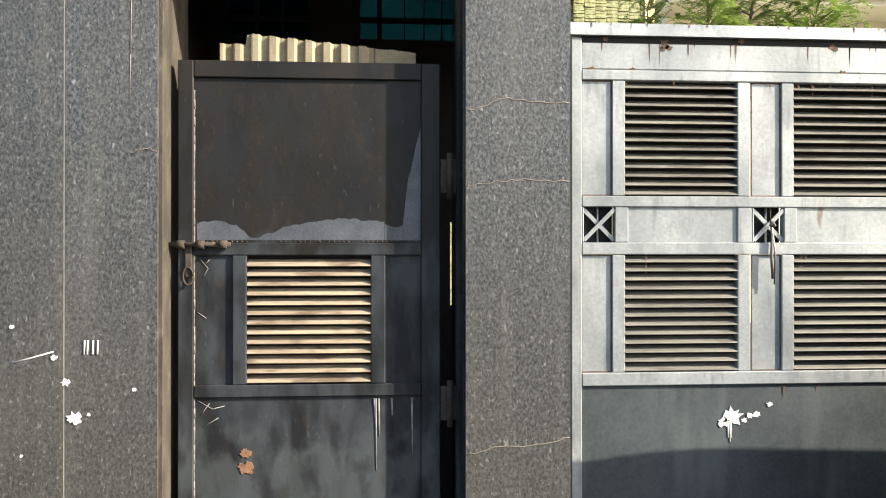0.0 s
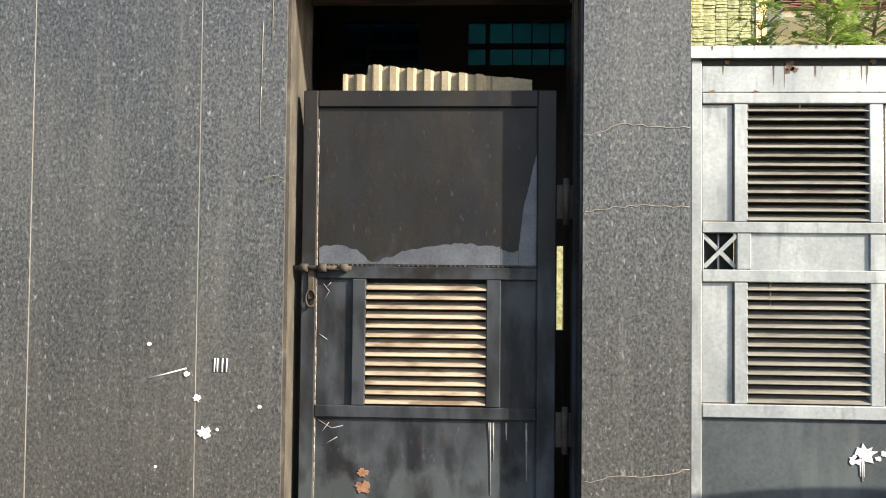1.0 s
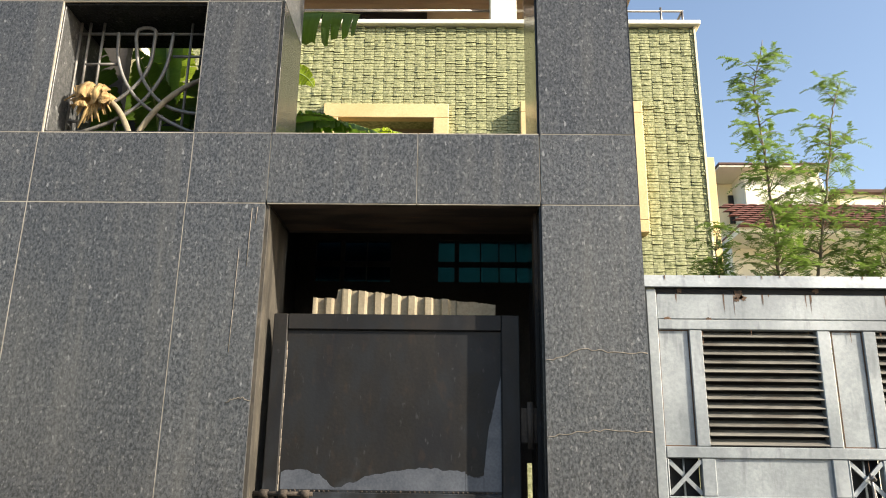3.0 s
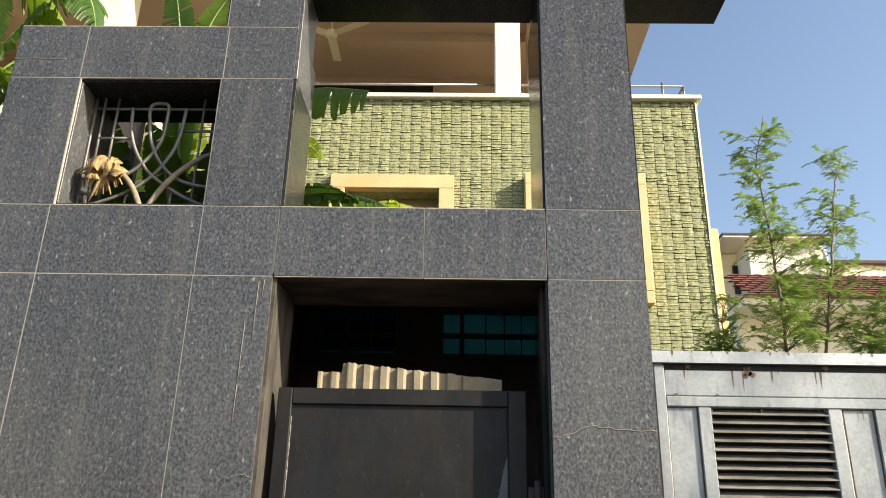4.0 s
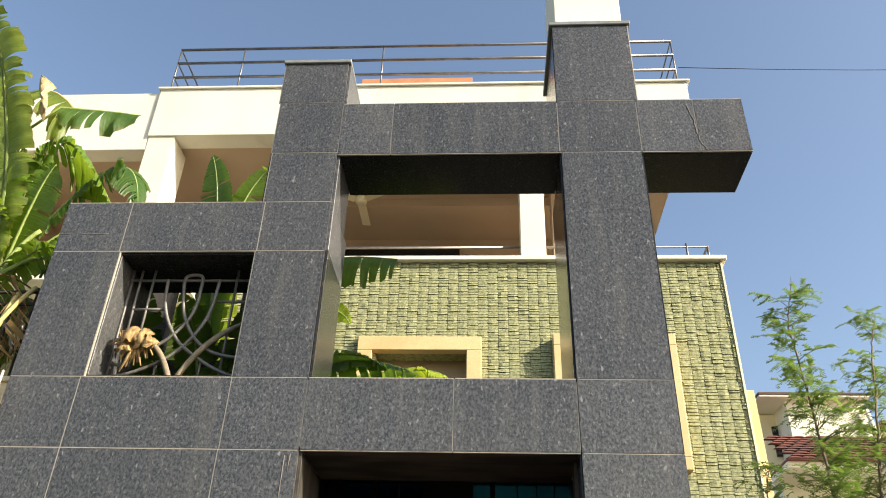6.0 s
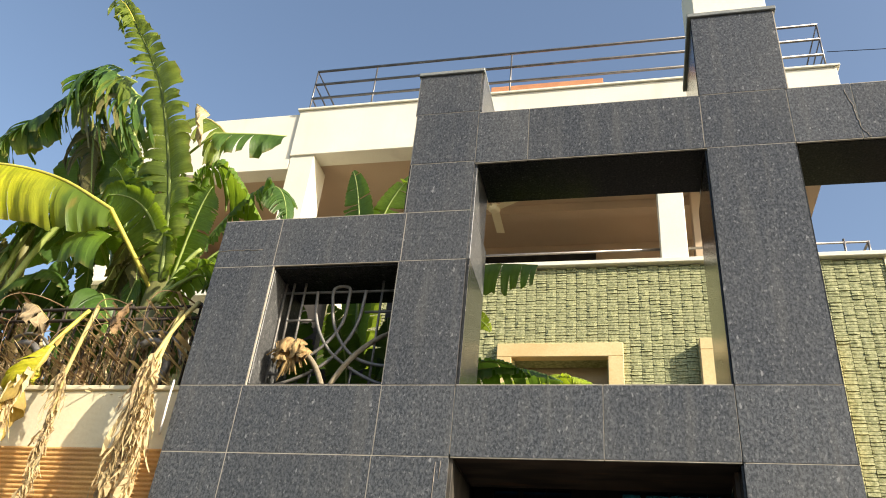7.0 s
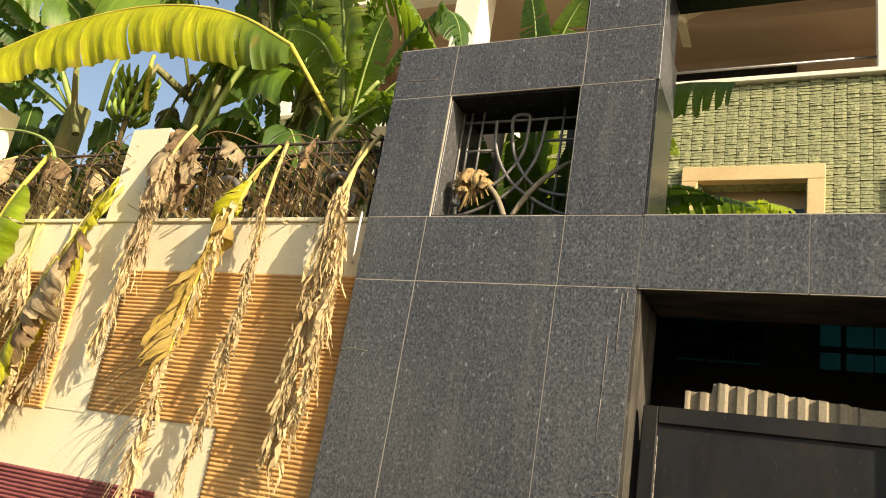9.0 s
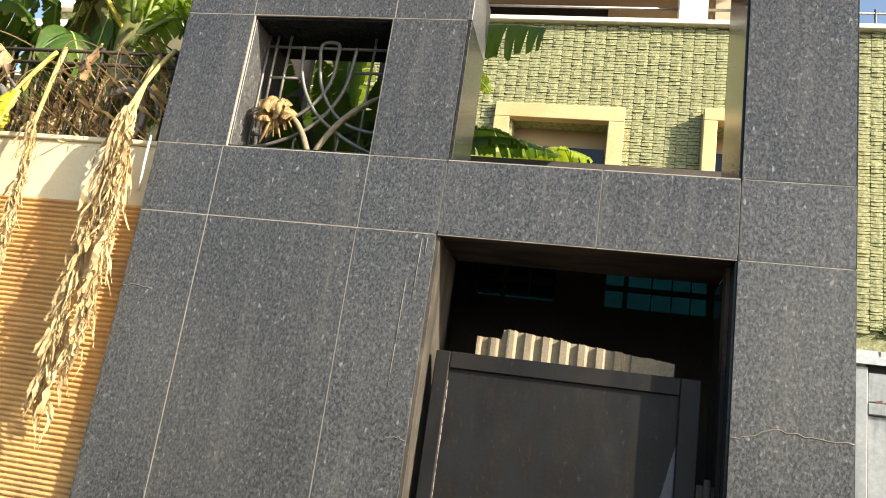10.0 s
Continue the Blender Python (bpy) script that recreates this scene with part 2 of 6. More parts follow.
def leaf_material(name, low, high, through_colour, share=0.4, rough=0.45, scale=4.0):
    """Thin leaf: lit from the front and glowing when lit from behind."""
    m = material(name, low, high, rough, scale=scale, fine=70, bump=0.25, each=0.16)
    n, l = m.node_tree.nodes, m.node_tree.links
    b = n["Principled BSDF"]
    # fine cross veins and a dry, broken margin
    uv, mp, ribs = n.new("ShaderNodeUVMap"), n.new("ShaderNodeMapping"), n.new("ShaderNodeTexNoise")
    uv.uv_map = "vein"
    mp.inputs["Scale"].default_value = (75, 1.6, 1)
    ribs.inputs["Scale"].default_value, ribs.inputs["Detail"].default_value = 1.0, 4
    l.new(uv.outputs["UV"], mp.inputs["Vector"])
    l.new(mp.outputs["Vector"], ribs.inputs["Vector"])
    tone, hsv = n.new("ShaderNodeMapRange"), n.new("ShaderNodeHueSaturation")
    tone.inputs["From Min"].default_value, tone.inputs["From Max"].default_value = 0.3, 0.7
    tone.inputs["To Min"].default_value, tone.inputs["To Max"].default_value = 0.62, 1.34
    l.new(ribs.outputs["Fac"], tone.inputs["Value"])
    l.new(tone.outputs["Result"], hsv.inputs["Value"])
    l.new(b.inputs["Base Color"].links[0].from_socket, hsv.inputs["Color"])
    sep, edge, add, rim = n.new("ShaderNodeSeparateXYZ"), n.new("ShaderNodeMath"), n.new("ShaderNodeMapRange"), n.new("ShaderNodeMix")
    l.new(uv.outputs["UV"], sep.inputs[0])
    edge.operation = "MULTIPLY_ADD"
    edge.inputs[1].default_value = 0.45
    l.new(ribs.outputs["Fac"], edge.inputs[0])
    l.new(sep.outputs[1], edge.inputs[2])
    add.inputs["From Min"].default_value, add.inputs["From Max"].default_value, add.inputs["To Max"].default_value = 1.12, 1.28, 0.8
    l.new(edge.outputs[0], add.inputs["Value"])
    rim.data_type = "RGBA"
    rim.inputs["B"].default_value = (0.23, 0.16, 0.055, 1)
    l.new(add.outputs["Result"], rim.inputs["Factor"])
    l.new(hsv.outputs["Color"], rim.inputs["A"])
    l.new(rim.outputs["Result"], b.inputs["Base Color"])
    bp = n.new("ShaderNodeBump")
    bp.inputs["Strength"].default_value, bp.inputs["Distance"].default_value = 0.5, 0.006
    l.new(ribs.outputs["Fac"], bp.inputs["Height"])
    l.new(b.inputs["Normal"].links[0].from_socket, bp.inputs["Normal"])
    l.new(bp.outputs["Normal"], b.inputs["Normal"])
    tr, mix = n.new("ShaderNodeBsdfTranslucent"), n.new("ShaderNodeMixShader")
    tr.inputs["Color"].default_value = (*through_colour, 1)
    mix.inputs["Fac"].default_value = share
    l.new(n["Principled BSDF"].outputs[0], mix.inputs[1])
    l.new(tr.outputs[0], mix.inputs[2])
    l.new(mix.outputs[0], n["Material Output"].inputs["Surface"])
    return m


LEAF_GREEN = leaf_material("banana_leaf_green", (0.035, 0.085, 0.015), (0.09, 0.17, 0.03), (0.17, 0.30, 0.03))
LEAF_LIGHT = leaf_material("banana_leaf_light", (0.075, 0.155, 0.014), (0.18, 0.29, 0.03), (0.30, 0.44, 0.03))
LEAF_MID = leaf_material("banana_leaf_olive", (0.09, 0.135, 0.014), (0.21, 0.26, 0.03), (0.30, 0.40, 0.04))
LEAF_YELLOW = leaf_material("banana_leaf_yellowing", (0.36, 0.37, 0.015), (0.58, 0.53, 0.04), (0.62, 0.58, 0.03))
overlay(LEAF_YELLOW, (0.30, 0.16, 0.05), 7, 0.62, 0.72, amount=0.8)
LEAF_TURNING = leaf_material("banana_leaf_turning", (0.44, 0.47, 0.012), (0.68, 0.65, 0.03), (0.66, 0.66, 0.02), 0.4, 0.45, 7)
overlay(LEAF_TURNING, (0.10, 0.17, 0.02), 2.5, 0.45, 0.75, axis=0, span=(-2.80, -2.15), amount=1.0)
overlay(LEAF_TURNING, (0.32, 0.19, 0.05), 5, 0.60, 0.70, stretch=(1.6, 1, 0.4), amount=0.7)
LEAF_LIME = leaf_material("banana_leaf_lime", (0.20, 0.31, 0.012), (0.36, 0.45, 0.03), (0.45, 0.58, 0.03))
LEAF_BEIGE = leaf_material("banana_leaf_beige", (0.33, 0.235, 0.125), (0.56, 0.43, 0.245), (0.4, 0.28, 0.14), 0.25, 0.85, 9)
LEAF_GOLD = leaf_material("banana_leaf_golden", (0.26, 0.17, 0.035), (0.48, 0.34, 0.08), (0.45, 0.32, 0.06), 0.25, 0.7, 9)
LEAF_DRY = leaf_material("banana_leaf_dry", (0.40, 0.295, 0.14), (0.74, 0.585, 0.32), (0.55, 0.40, 0.18), 0.25, 0.85, 9)
LEAF_BROWN = leaf_material("banana_leaf_brown", (0.11, 0.065, 0.03), (0.31, 0.20, 0.10), (0.25, 0.15, 0.07), 0.2, 0.85, 9)
LEAF_FLOWER = leaf_material("withered_petal", (0.26, 0.15, 0.06), (0.58, 0.40, 0.17), (0.4, 0.26, 0.1), 0.15, 0.85, 20)
LEAF_BROWNGREEN = leaf_material("banana_leaf_fading", (0.10, 0.10, 0.03), (0.22, 0.19, 0.07), (0.25, 0.24, 0.06))
LEAF_FINE = leaf_material("feathery_leaf", (0.06, 0.115, 0.027), (0.145, 0.22, 0.055), (0.24, 0.36, 0.065), 0.45)

TEAL = bpy.data.materials.new("teal_glass")
TEAL.use_nodes = True
tb = TEAL.node_tree.nodes["Principled BSDF"]
tb.inputs["Base Color"].default_value = (0.004, 0.040, 0.095, 1)
tb.inputs["Transmission Weight"].default_value, tb.inputs["Roughness"].default_value = 0.85, 0.25
tb.inputs["IOR"].default_value = 1.45


# ---- building helpers ----
def box(bm, x0, x1, y0, y1, z0, z1, bevel=0.0):
    made = bmesh.ops.create_cube(bm, size=1.0, matrix=Matrix.LocRotScale(((x0 + x1) / 2, (y0 + y1) / 2, (z0 + z1) / 2), None, (x1 - x0, y1 - y0, z1 - z0)))
    if bevel:
        edges = list({e for v in made["verts"] for e in v.link_edges})
        bmesh.ops.bevel(bm, geom=edges, offset=bevel, segments=1, affect="EDGES", profile=0.5)
    return bm


def tube(bm, pts, radii, sides=8, caps=True):
    """A round bar along points, with a radius for each."""
    pts = [Vector(p) for p in pts]
    if not hasattr(radii, "__len__"):
        radii = [radii] * len(pts)
    rings, side = [], None
    for i, p in enumerate(pts):
        d = (pts[min(i + 1, len(pts) - 1)] - pts[max(i - 1, 0)]).normalized()
        if side is None:
            side = d.cross(Vector((0, 0, 1)) if abs(d.z) < 0.9 else Vector((1, 0, 0))).normalized()
        side = (side - d * side.dot(d)).normalized()
        up = d.cross(side)
        rings.append([bm.verts.new(p + radii[i] * (math.cos(a) * side + math.sin(a) * up)) for a in (k * 2 * math.pi / sides for k in range(sides))])
    for a, b in zip(rings, rings[1:]):
        for k in range(sides):
            f = bm.faces.new((a[k], a[(k + 1) % sides], b[(k + 1) % sides], b[k]))
            f.smooth = True
    if caps:
        bm.faces.new(rings[0][::-1])
        bm.faces.new(rings[-1])
    return bm


def curve3(a, b, c, n):
    """n + 1 points on a smooth curve from a past b to c."""
    a, b, c = Vector(a), Vector(b), Vector(c)
    k = 2 * b - (a + c) / 2
    return [a * (1 - t) ** 2 + k * 2 * t * (1 - t) + c * t * t for t in (i / n for i in range(n + 1))]


def part(name, bm, mat, parent=None, label="", keep=None):
    me = bpy.data.meshes.new(name)
    bmesh.ops.recalc_face_normals(bm, faces=bm.faces[:]) if keep is None else None
    bm.to_mesh(me)
    bm.free()
    me.materials.append(mat)
    ob = new(name, me)
    if parent is not None:
        ob.parent = parent
        ob.matrix_parent_inverse = parent.matrix_world.inverted()
    if label:
        ob["label"] = label
    return ob


def thing(name, at, label="", category="", group="", kind=""):
    ob = new(name)
    ob.empty_display_size = 0.1
    ob.location = at
    ob.matrix_world = Matrix.Translation(at)
    return tagged(ob, label, category, group, kind)


def B(*a, bevel=0.0):
    return box(bmesh.new(), *a, bevel=bevel)


def T(pts, r, sides=8):
    return tube(bmesh.new(), pts, r, sides)


# ---- ground ----
tagged(part("ground", B(-300, 300, -300, 300, -0.3, 0.0), ROAD), "dusty grey asphalt street", "ground", kind="structure")
tagged(part("garden_bed", B(-9, -0.4, 0.5, 5.0, 0.0, 0.12, bevel=0.03), SOIL), "brown garden soil behind the compound wall", "soil", kind="structure")
# Unseen wall, added to close the street side for bounce and reflections.
tagged(part("wall_south", B(-30, 17.0, -9.3, -9.0, 0.0, 2.2), CONCRETE), "unseen plain grey-brown wall added across the street", "wall", kind="structure")

# Unseen board, added only so its curved top shades the gate.
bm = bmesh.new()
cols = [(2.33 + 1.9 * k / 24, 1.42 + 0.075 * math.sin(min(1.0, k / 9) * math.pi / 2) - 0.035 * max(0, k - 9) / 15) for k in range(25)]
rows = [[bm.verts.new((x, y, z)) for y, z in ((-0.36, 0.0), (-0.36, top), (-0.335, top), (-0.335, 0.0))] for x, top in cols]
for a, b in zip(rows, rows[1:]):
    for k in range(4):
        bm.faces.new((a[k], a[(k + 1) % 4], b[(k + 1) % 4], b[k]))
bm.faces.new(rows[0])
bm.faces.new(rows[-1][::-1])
tagged(part("shadow_board", bm, CONCRETE), "unseen board added to cast a curved shadow on the gate", "board")

# ---- granite portal ----
portal = thing("entrance_portal", (0, 0, 0), "entrance portal clad in dark grey polished granite slabs", "portal", kind="structure")
cores = [(-1.165, -0.005, 0.0005, 0.33, 0, 2.88), (-1.165, -0.880, 0.0005, 0.33, 2.88, 3.45), (-0.290, -0.005, 0.0005, 0.33, 2.88, 3.45),
         (-1.165, -0.005, 0.0005, 0.33, 3.45, 3.698), (-0.300, -0.005, 0.0005, 0.27, 3.698, 4.535), (-0.005, 1.005, 0.0005, 0.345, 2.612, 2.87),
         (1.013, 1.355, 0.0005, 0.46, 0, 4.77), (-0.005, 1.013, 0.0005, 0.30, 3.972, 4.262), (1.355, 1.832, 0.0005, 0.30, 3.972, 4.262)]
for c in cores:
    part("core", B(*c), JOINT, portal)
slabs = [(-1.17, -0.886, 0.0, 2.6), (-0.886, -0.297, 0.0, 2.6), (-0.297, 0.0, 0.0, 2.6),
         (-1.17, -0.886, 2.6, 2.88), (-0.886, -0.294, 2.6, 2.88), (-0.294, 0.0, 2.6, 2.88), (0.0, 0.552, 2.6, 2.88), (0.552, 1.005, 2.6, 2.88), (1.005, 1.362, 2.6, 2.88),
         (-1.17, -0.875, 2.88, 3.45), (-0.295, 0.0, 2.88, 3.45), (-1.17, -0.880, 3.45, 3.703), (-0.880, -0.290, 3.45, 3.703), (-0.290, 0.0, 3.45, 3.703),
         (-0.300, 0.0, 3.703, 3.978), (-0.305, 0.0, 3.978, 4.285), (-0.312, 0.0, 4.285, 4.54),
         (0.0, 0.24, 3.965, 4.272), (0.24, 1.0, 3.965, 4.272), (1.0, 1.362, 3.965, 4.272), (1.362, 1.62, 3.965, 4.272), (1.62, 1.843, 3.965, 4.272),
         (1.005, 1.365, 0.0, 2.6), (1.005, 1.360, 2.88, 3.965), (1.0, 1.372, 4.272, 4.775)]
random.seed(4)
for x0, x1, z0, z1 in slabs:
    g, d = 0.0022, 0.0005 + random.uniform(0, 0.0008)
    part("slab", B(x0 + g, x1 - g, -d, 0.0098, z0 + g, z1 - g), GRANITE, portal)
# grout lines between the slabs
upright, level = set(), set()
for x0, x1, z0, z1 in slabs:
    for x in (x0, x1):
        if -1.16 < x < 1.83 and min(abs(x), abs(x - 1.0), abs(x - 1.005), abs(x - 1.362)) > 0.006:
            upright.add((x, z0, z1))
    for z in (z0, z1):
        if z not in (0.0, 4.54, 4.775):
            level.add((z, x0, x1))
for x, z0, z1 in sorted(upright):
    part("grout_line", B(x - 0.0022, x + 0.0022, 0.0004, 0.0096, z0 + 0.002, z1 - 0.002), JOINT, portal)
for z, x0, x1 in sorted(level):
    part("grout_line", B(x0 + 0.002, x1 - 0.002, 0.0008, 0.0094, z - 0.0021, z + 0.0021), JOINT, portal)
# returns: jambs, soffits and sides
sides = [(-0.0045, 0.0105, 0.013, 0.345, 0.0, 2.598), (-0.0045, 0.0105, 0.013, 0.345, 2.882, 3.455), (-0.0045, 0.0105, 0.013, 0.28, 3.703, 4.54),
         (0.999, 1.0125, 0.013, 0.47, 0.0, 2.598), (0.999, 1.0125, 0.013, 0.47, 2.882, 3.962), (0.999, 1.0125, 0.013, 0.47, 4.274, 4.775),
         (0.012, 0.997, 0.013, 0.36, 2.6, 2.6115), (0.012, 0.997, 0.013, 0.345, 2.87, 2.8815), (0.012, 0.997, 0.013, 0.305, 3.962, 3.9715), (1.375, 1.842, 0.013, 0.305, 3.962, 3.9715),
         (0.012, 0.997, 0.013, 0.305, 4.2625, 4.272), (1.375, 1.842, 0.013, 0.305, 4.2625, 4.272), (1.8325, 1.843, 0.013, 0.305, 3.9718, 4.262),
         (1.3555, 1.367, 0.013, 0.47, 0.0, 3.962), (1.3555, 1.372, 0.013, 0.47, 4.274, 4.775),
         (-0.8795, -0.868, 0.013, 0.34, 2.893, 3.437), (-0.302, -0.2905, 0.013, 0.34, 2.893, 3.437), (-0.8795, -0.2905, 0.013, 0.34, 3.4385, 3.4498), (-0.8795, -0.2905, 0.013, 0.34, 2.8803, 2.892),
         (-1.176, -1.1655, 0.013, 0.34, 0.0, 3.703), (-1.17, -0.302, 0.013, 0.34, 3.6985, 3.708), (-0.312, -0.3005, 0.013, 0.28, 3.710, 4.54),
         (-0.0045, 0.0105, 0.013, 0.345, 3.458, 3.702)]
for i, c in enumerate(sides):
    part("slab", B(*c, bevel=0.001), {0: JAMB, 2: GRANITE, 6: SOFFIT, 15: GRANITE, len(sides) - 1: GRANITE}.get(i, GRANITE_MIRROR_SHADED), portal)
part("coping", B(-0.322, 0.012, -0.012, 0.30, 4.54, 4.562, bevel=0.003), COPING, portal, "worn greenish stone coping")
part("coping", B(0.985, 1.385, -0.012, 0.50, 4.775, 4.80, bevel=0.003), COPING, portal, "worn greenish stone coping")
part("cap_block", B(1.02, 1.355, 0.03, 0.45, 4.80, 5.4, bevel=0.004), WHITE, portal, "white painted block on top of the granite pier")


def crack(pts, r=0.0022):
    """A pale filled crack that lies on the stone's face."""
    fine = []
    for a, b in zip(pts, pts[1:]):
        for i in range(6):
            t = i / 6
            fine.append((a[0] + (b[0] - a[0]) * t + random.uniform(-0.003, 0.003), -0.0014, a[1] + (b[1] - a[1]) * t + random.uniform(-0.004, 0.004)))
    fine.append((pts[-1][0], -0.0014, pts[-1][1]))
    return T(fine, r, 5)


random.seed(9)
for pts in ([(1.006, 2.03), (1.06, 2.045), (1.14, 2.075), (1.22, 2.065), (1.36, 2.06)], [(1.006, 1.775), (1.09, 1.79), (1.2, 1.80), (1.36, 1.795)], [(1.006, 0.875), (1.1, 0.90), (1.25, 0.905), (1.36, 0.93)],
            [(-0.085, 1.875), (-0.06, 1.892), (-0.03, 1.895), (0.0, 1.885)], [(-1.168, 2.30), (-1.10, 2.305), (-1.04, 2.30)], [(-1.168, 3.535), (-1.05, 3.54), (-0.95, 3.538)], [(1.59, 4.24), (1.612, 4.12), (1.62, 4.02), (1.65, 3.97)]):
    part("crack", crack(pts, 0.0018), CRACKFILL, portal)
for x, z0, z1 in ((-0.05, 2.36, 2.58), (-0.03, 2.52, 2.585), (-0.085, 2.2, 2.42), (-0.088, 2.05, 2.2)):
    part("scratch", T([(x, -0.0012, z1), (x - 0.002, -0.0012, (z0 + z1) / 2), (x - 0.003, -0.0012, z0)], 0.0015, 5), CRACKFILL, portal)


def splat(bm, x, z, r, y, seed, drips=0):
    """A flat, ragged blot of dried paint with a few drops and drips."""
    rng = random.Random(seed)
    ring = []
    n = 22
    for k in range(n):
        a = k * 2 * math.pi / n
        q = r * rng.uniform(0.55, 1.25)
        ring.append((x + q * math.cos(a), z + 0.85 * q * math.sin(a)))
    front = [bm.verts.new((px, y - 0.0025, pz)) for px, pz in ring]
    back = [bm.verts.new((px, y + 0.001, pz)) for px, pz in ring]
    bm.faces.new(front)
    for k in range(n):
        bm.faces.new((front[k], front[(k + 1) % n], back[(k + 1) % n], back[k]))
    for k in range(drips):
        px = x + rng.uniform(-0.5, 0.5) * r
        tube(bm, [(px, y - 0.0005, z), (px + 0.002, y - 0.0005, z - r * rng.uniform(1.3, 2.4))], [0.003, 0.002], 5)


bm = bmesh.new()
splat(bm, -0.262, 1.02, 0.024, -0.0014, 3, 0)
for k, (x, z, r) in enumerate([(-0.292, 1.135, 0.013), (-0.22, 1.03, 0.006), (-0.075, 1.11, 0.007), (-0.33, 1.216, 0.011), (-0.46, 1.316, 0.007), (-0.43, 0.90, 0.005)]):
    splat(bm, x, z, r, -0.0014, 20 + k)
for x in (-0.232, -0.222, -0.205, -0.19):
    tube(bm, [(x, -0.002, 1.27), (x - 0.002, -0.002, 1.225)], 0.0028, 5)
tube(bm, [(-0.46, -0.002, 1.20), (-0.40, -0.002, 1.215), (-0.33, -0.002, 1.235)], 0.0022, 5)
part("paint_splash", bm, SPLASH, portal, "splashes of dried white paint")

# ---- window grille in the left panel ----
grille = thing("window_grille", (-0.585, 0.2, 2.893), "wrought iron window grille with crossing arcs", "grille")
GY = 0.14


def bar(parent, pts, r=0.006, mat=IRON, name="bar"):
    return part(name, T([(x, GY + dy, z) for x, dy, z in [(p[0], p[2] if len(p) > 2 else 0, p[1]) for p in pts]], r, 6), mat, parent)


for x, z0, z1 in ((-0.862, 2.893, 3.437), (-0.825, 3.10, 3.437), (-0.768, 3.10, 3.437), (-0.40, 2.893, 3.437), (-0.668, 2.893, 3.01), (-0.486, 2.893, 3.02), (-0.325, 2.893, 3.437)):
    bar(grille, [(x, z0), (x, z1)], 0.0055)
bar(grille, [(-0.868, 3.386), (-0.302, 3.386)])
bar(grille, [(-0.868, 2.92), (-0.302, 2.92)])
bar(grille, [(-0.825, 3.245), (-0.689, 3.247)])
bar(grille, [(-0.467, 3.282), (-0.302, 3.282)])
bar(grille, [(-0.862, 3.105), (-0.768, 3.105)])
bar(grille, [(-0.868, 2.99), (-0.78, 2.99)])


def sweep(points, r=0.0075):
    """A flat iron arc through a few points, rounded off."""
    pts = [Vector((x, GY - 0.008, z)) for x, z in points]
    for _ in range(3):
        pts = [pts[0]] + [q for a, b in zip(pts, pts[1:]) for q in (a.lerp(b, 0.25), a.lerp(b, 0.75))] + [pts[-1]]
    return part("arc", T(pts, r, 6), IRON, grille)


sweep([(-0.70, 3.386), (-0.69, 3.25), (-0.617, 3.108), (-0.507, 3.018), (-0.38, 2.95), (-0.302, 2.93)])
sweep([(-0.625, 3.36), (-0.60, 3.215), (-0.534, 3.108), (-0.465, 3.05), (-0.379, 3.025), (-0.302, 3.02)])
sweep([(-0.547, 3.36), (-0.55, 3.23), (-0.605, 3.134), (-0.70, 3.055), (-0.78, 3.03)])
sweep([(-0.472, 3.386), (-0.482, 3.22), (-0.544, 3.095), (-0.63, 3.01), (-0.769, 2.945), (-0.868, 2.93)])
sweep([(-0.625, 3.36), (-0.625, 3.41), (-0.547, 3.41), (-0.547, 3.36)])

# ---- metal door ----
door = thing("metal_door", (0.48, 0.1, 0.08), "black painted steel gate door with louvres, ajar and stained", "door")
DY = 0.10


def frame_bar(parent, x0, x1, z0, z1, mat, y0, y1, name="frame_bar", bevel=0.003, label=""):
    return part(name, B(x0, x1, y0, y1, z0, z1, bevel=bevel), mat, parent, label)


for x0, x1, z0, z1 in ((0.036, 0.088, 0.08, 2.21), (0.863, 0.928, 0.08, 2.21), (0.0885, 0.8625, 2.152, 2.21), (0.0885, 0.8625, 1.545, 1.588), (0.0885, 0.8625, 1.06, 1.102), (0.0885, 0.8625, 0.08, 0.13), (0.218, 0.266, 1.1025, 1.5445), (0.688, 0.738, 1.1025, 1.5445)):
    frame_bar(door, x0, x1, z0, z1, DARKPAINT, DY, DY + 0.04)
for x0, x1, z0, z1 in ((0.0885, 0.8625, 1.5885, 2.1515), (0.0885, 0.2175, 1.1025, 1.5445), (0.7385, 0.8625, 1.1025, 1.5445), (0.0885, 0.8625, 0.1305, 1.0595)):
    part("panel", B(x0, x1, DY + 0.012, DY + 0.018, z0, z1), DARKPAINT, door)


def slat(parent, x0, x1, z, depth, tilt, mat, y, name="slat", thick=0.004):
    """A folded louvre blade, its front edge lower than its back."""
    bm = bmesh.new()
    c, s = math.cos(radians(tilt)), math.sin(radians(tilt))
    prof = [(0, 0), (depth * c, depth * s), (depth * c, depth * s + thick), (0.0, thick * 1.4), (-0.003, thick * 0.5)]
    ends = [[bm.verts.new((x, y + a, z + b)) for a, b in prof] for x in (x0, x1)]
    for k in range(5):
        bm.faces.new((ends[0][k], ends[0][(k + 1) % 5], ends[1][(k + 1) % 5], ends[1][k]))
    bm.faces.new(ends[0][::-1])
    bm.faces.new(ends[1])
    return part(name, bm, mat, parent)


for k in range(13):
    slat(door, 0.2665, 0.6875, 1.108 + k * 0.0332, 0.036, 34, SLATPAINT, DY + 0.002)
# Added sheet, black in place of the shade between the door slats.
part("shade_sheet", B(0.26, 0.695, DY + 0.041, DY + 0.044, 1.10, 1.55), BACKDARK, door)


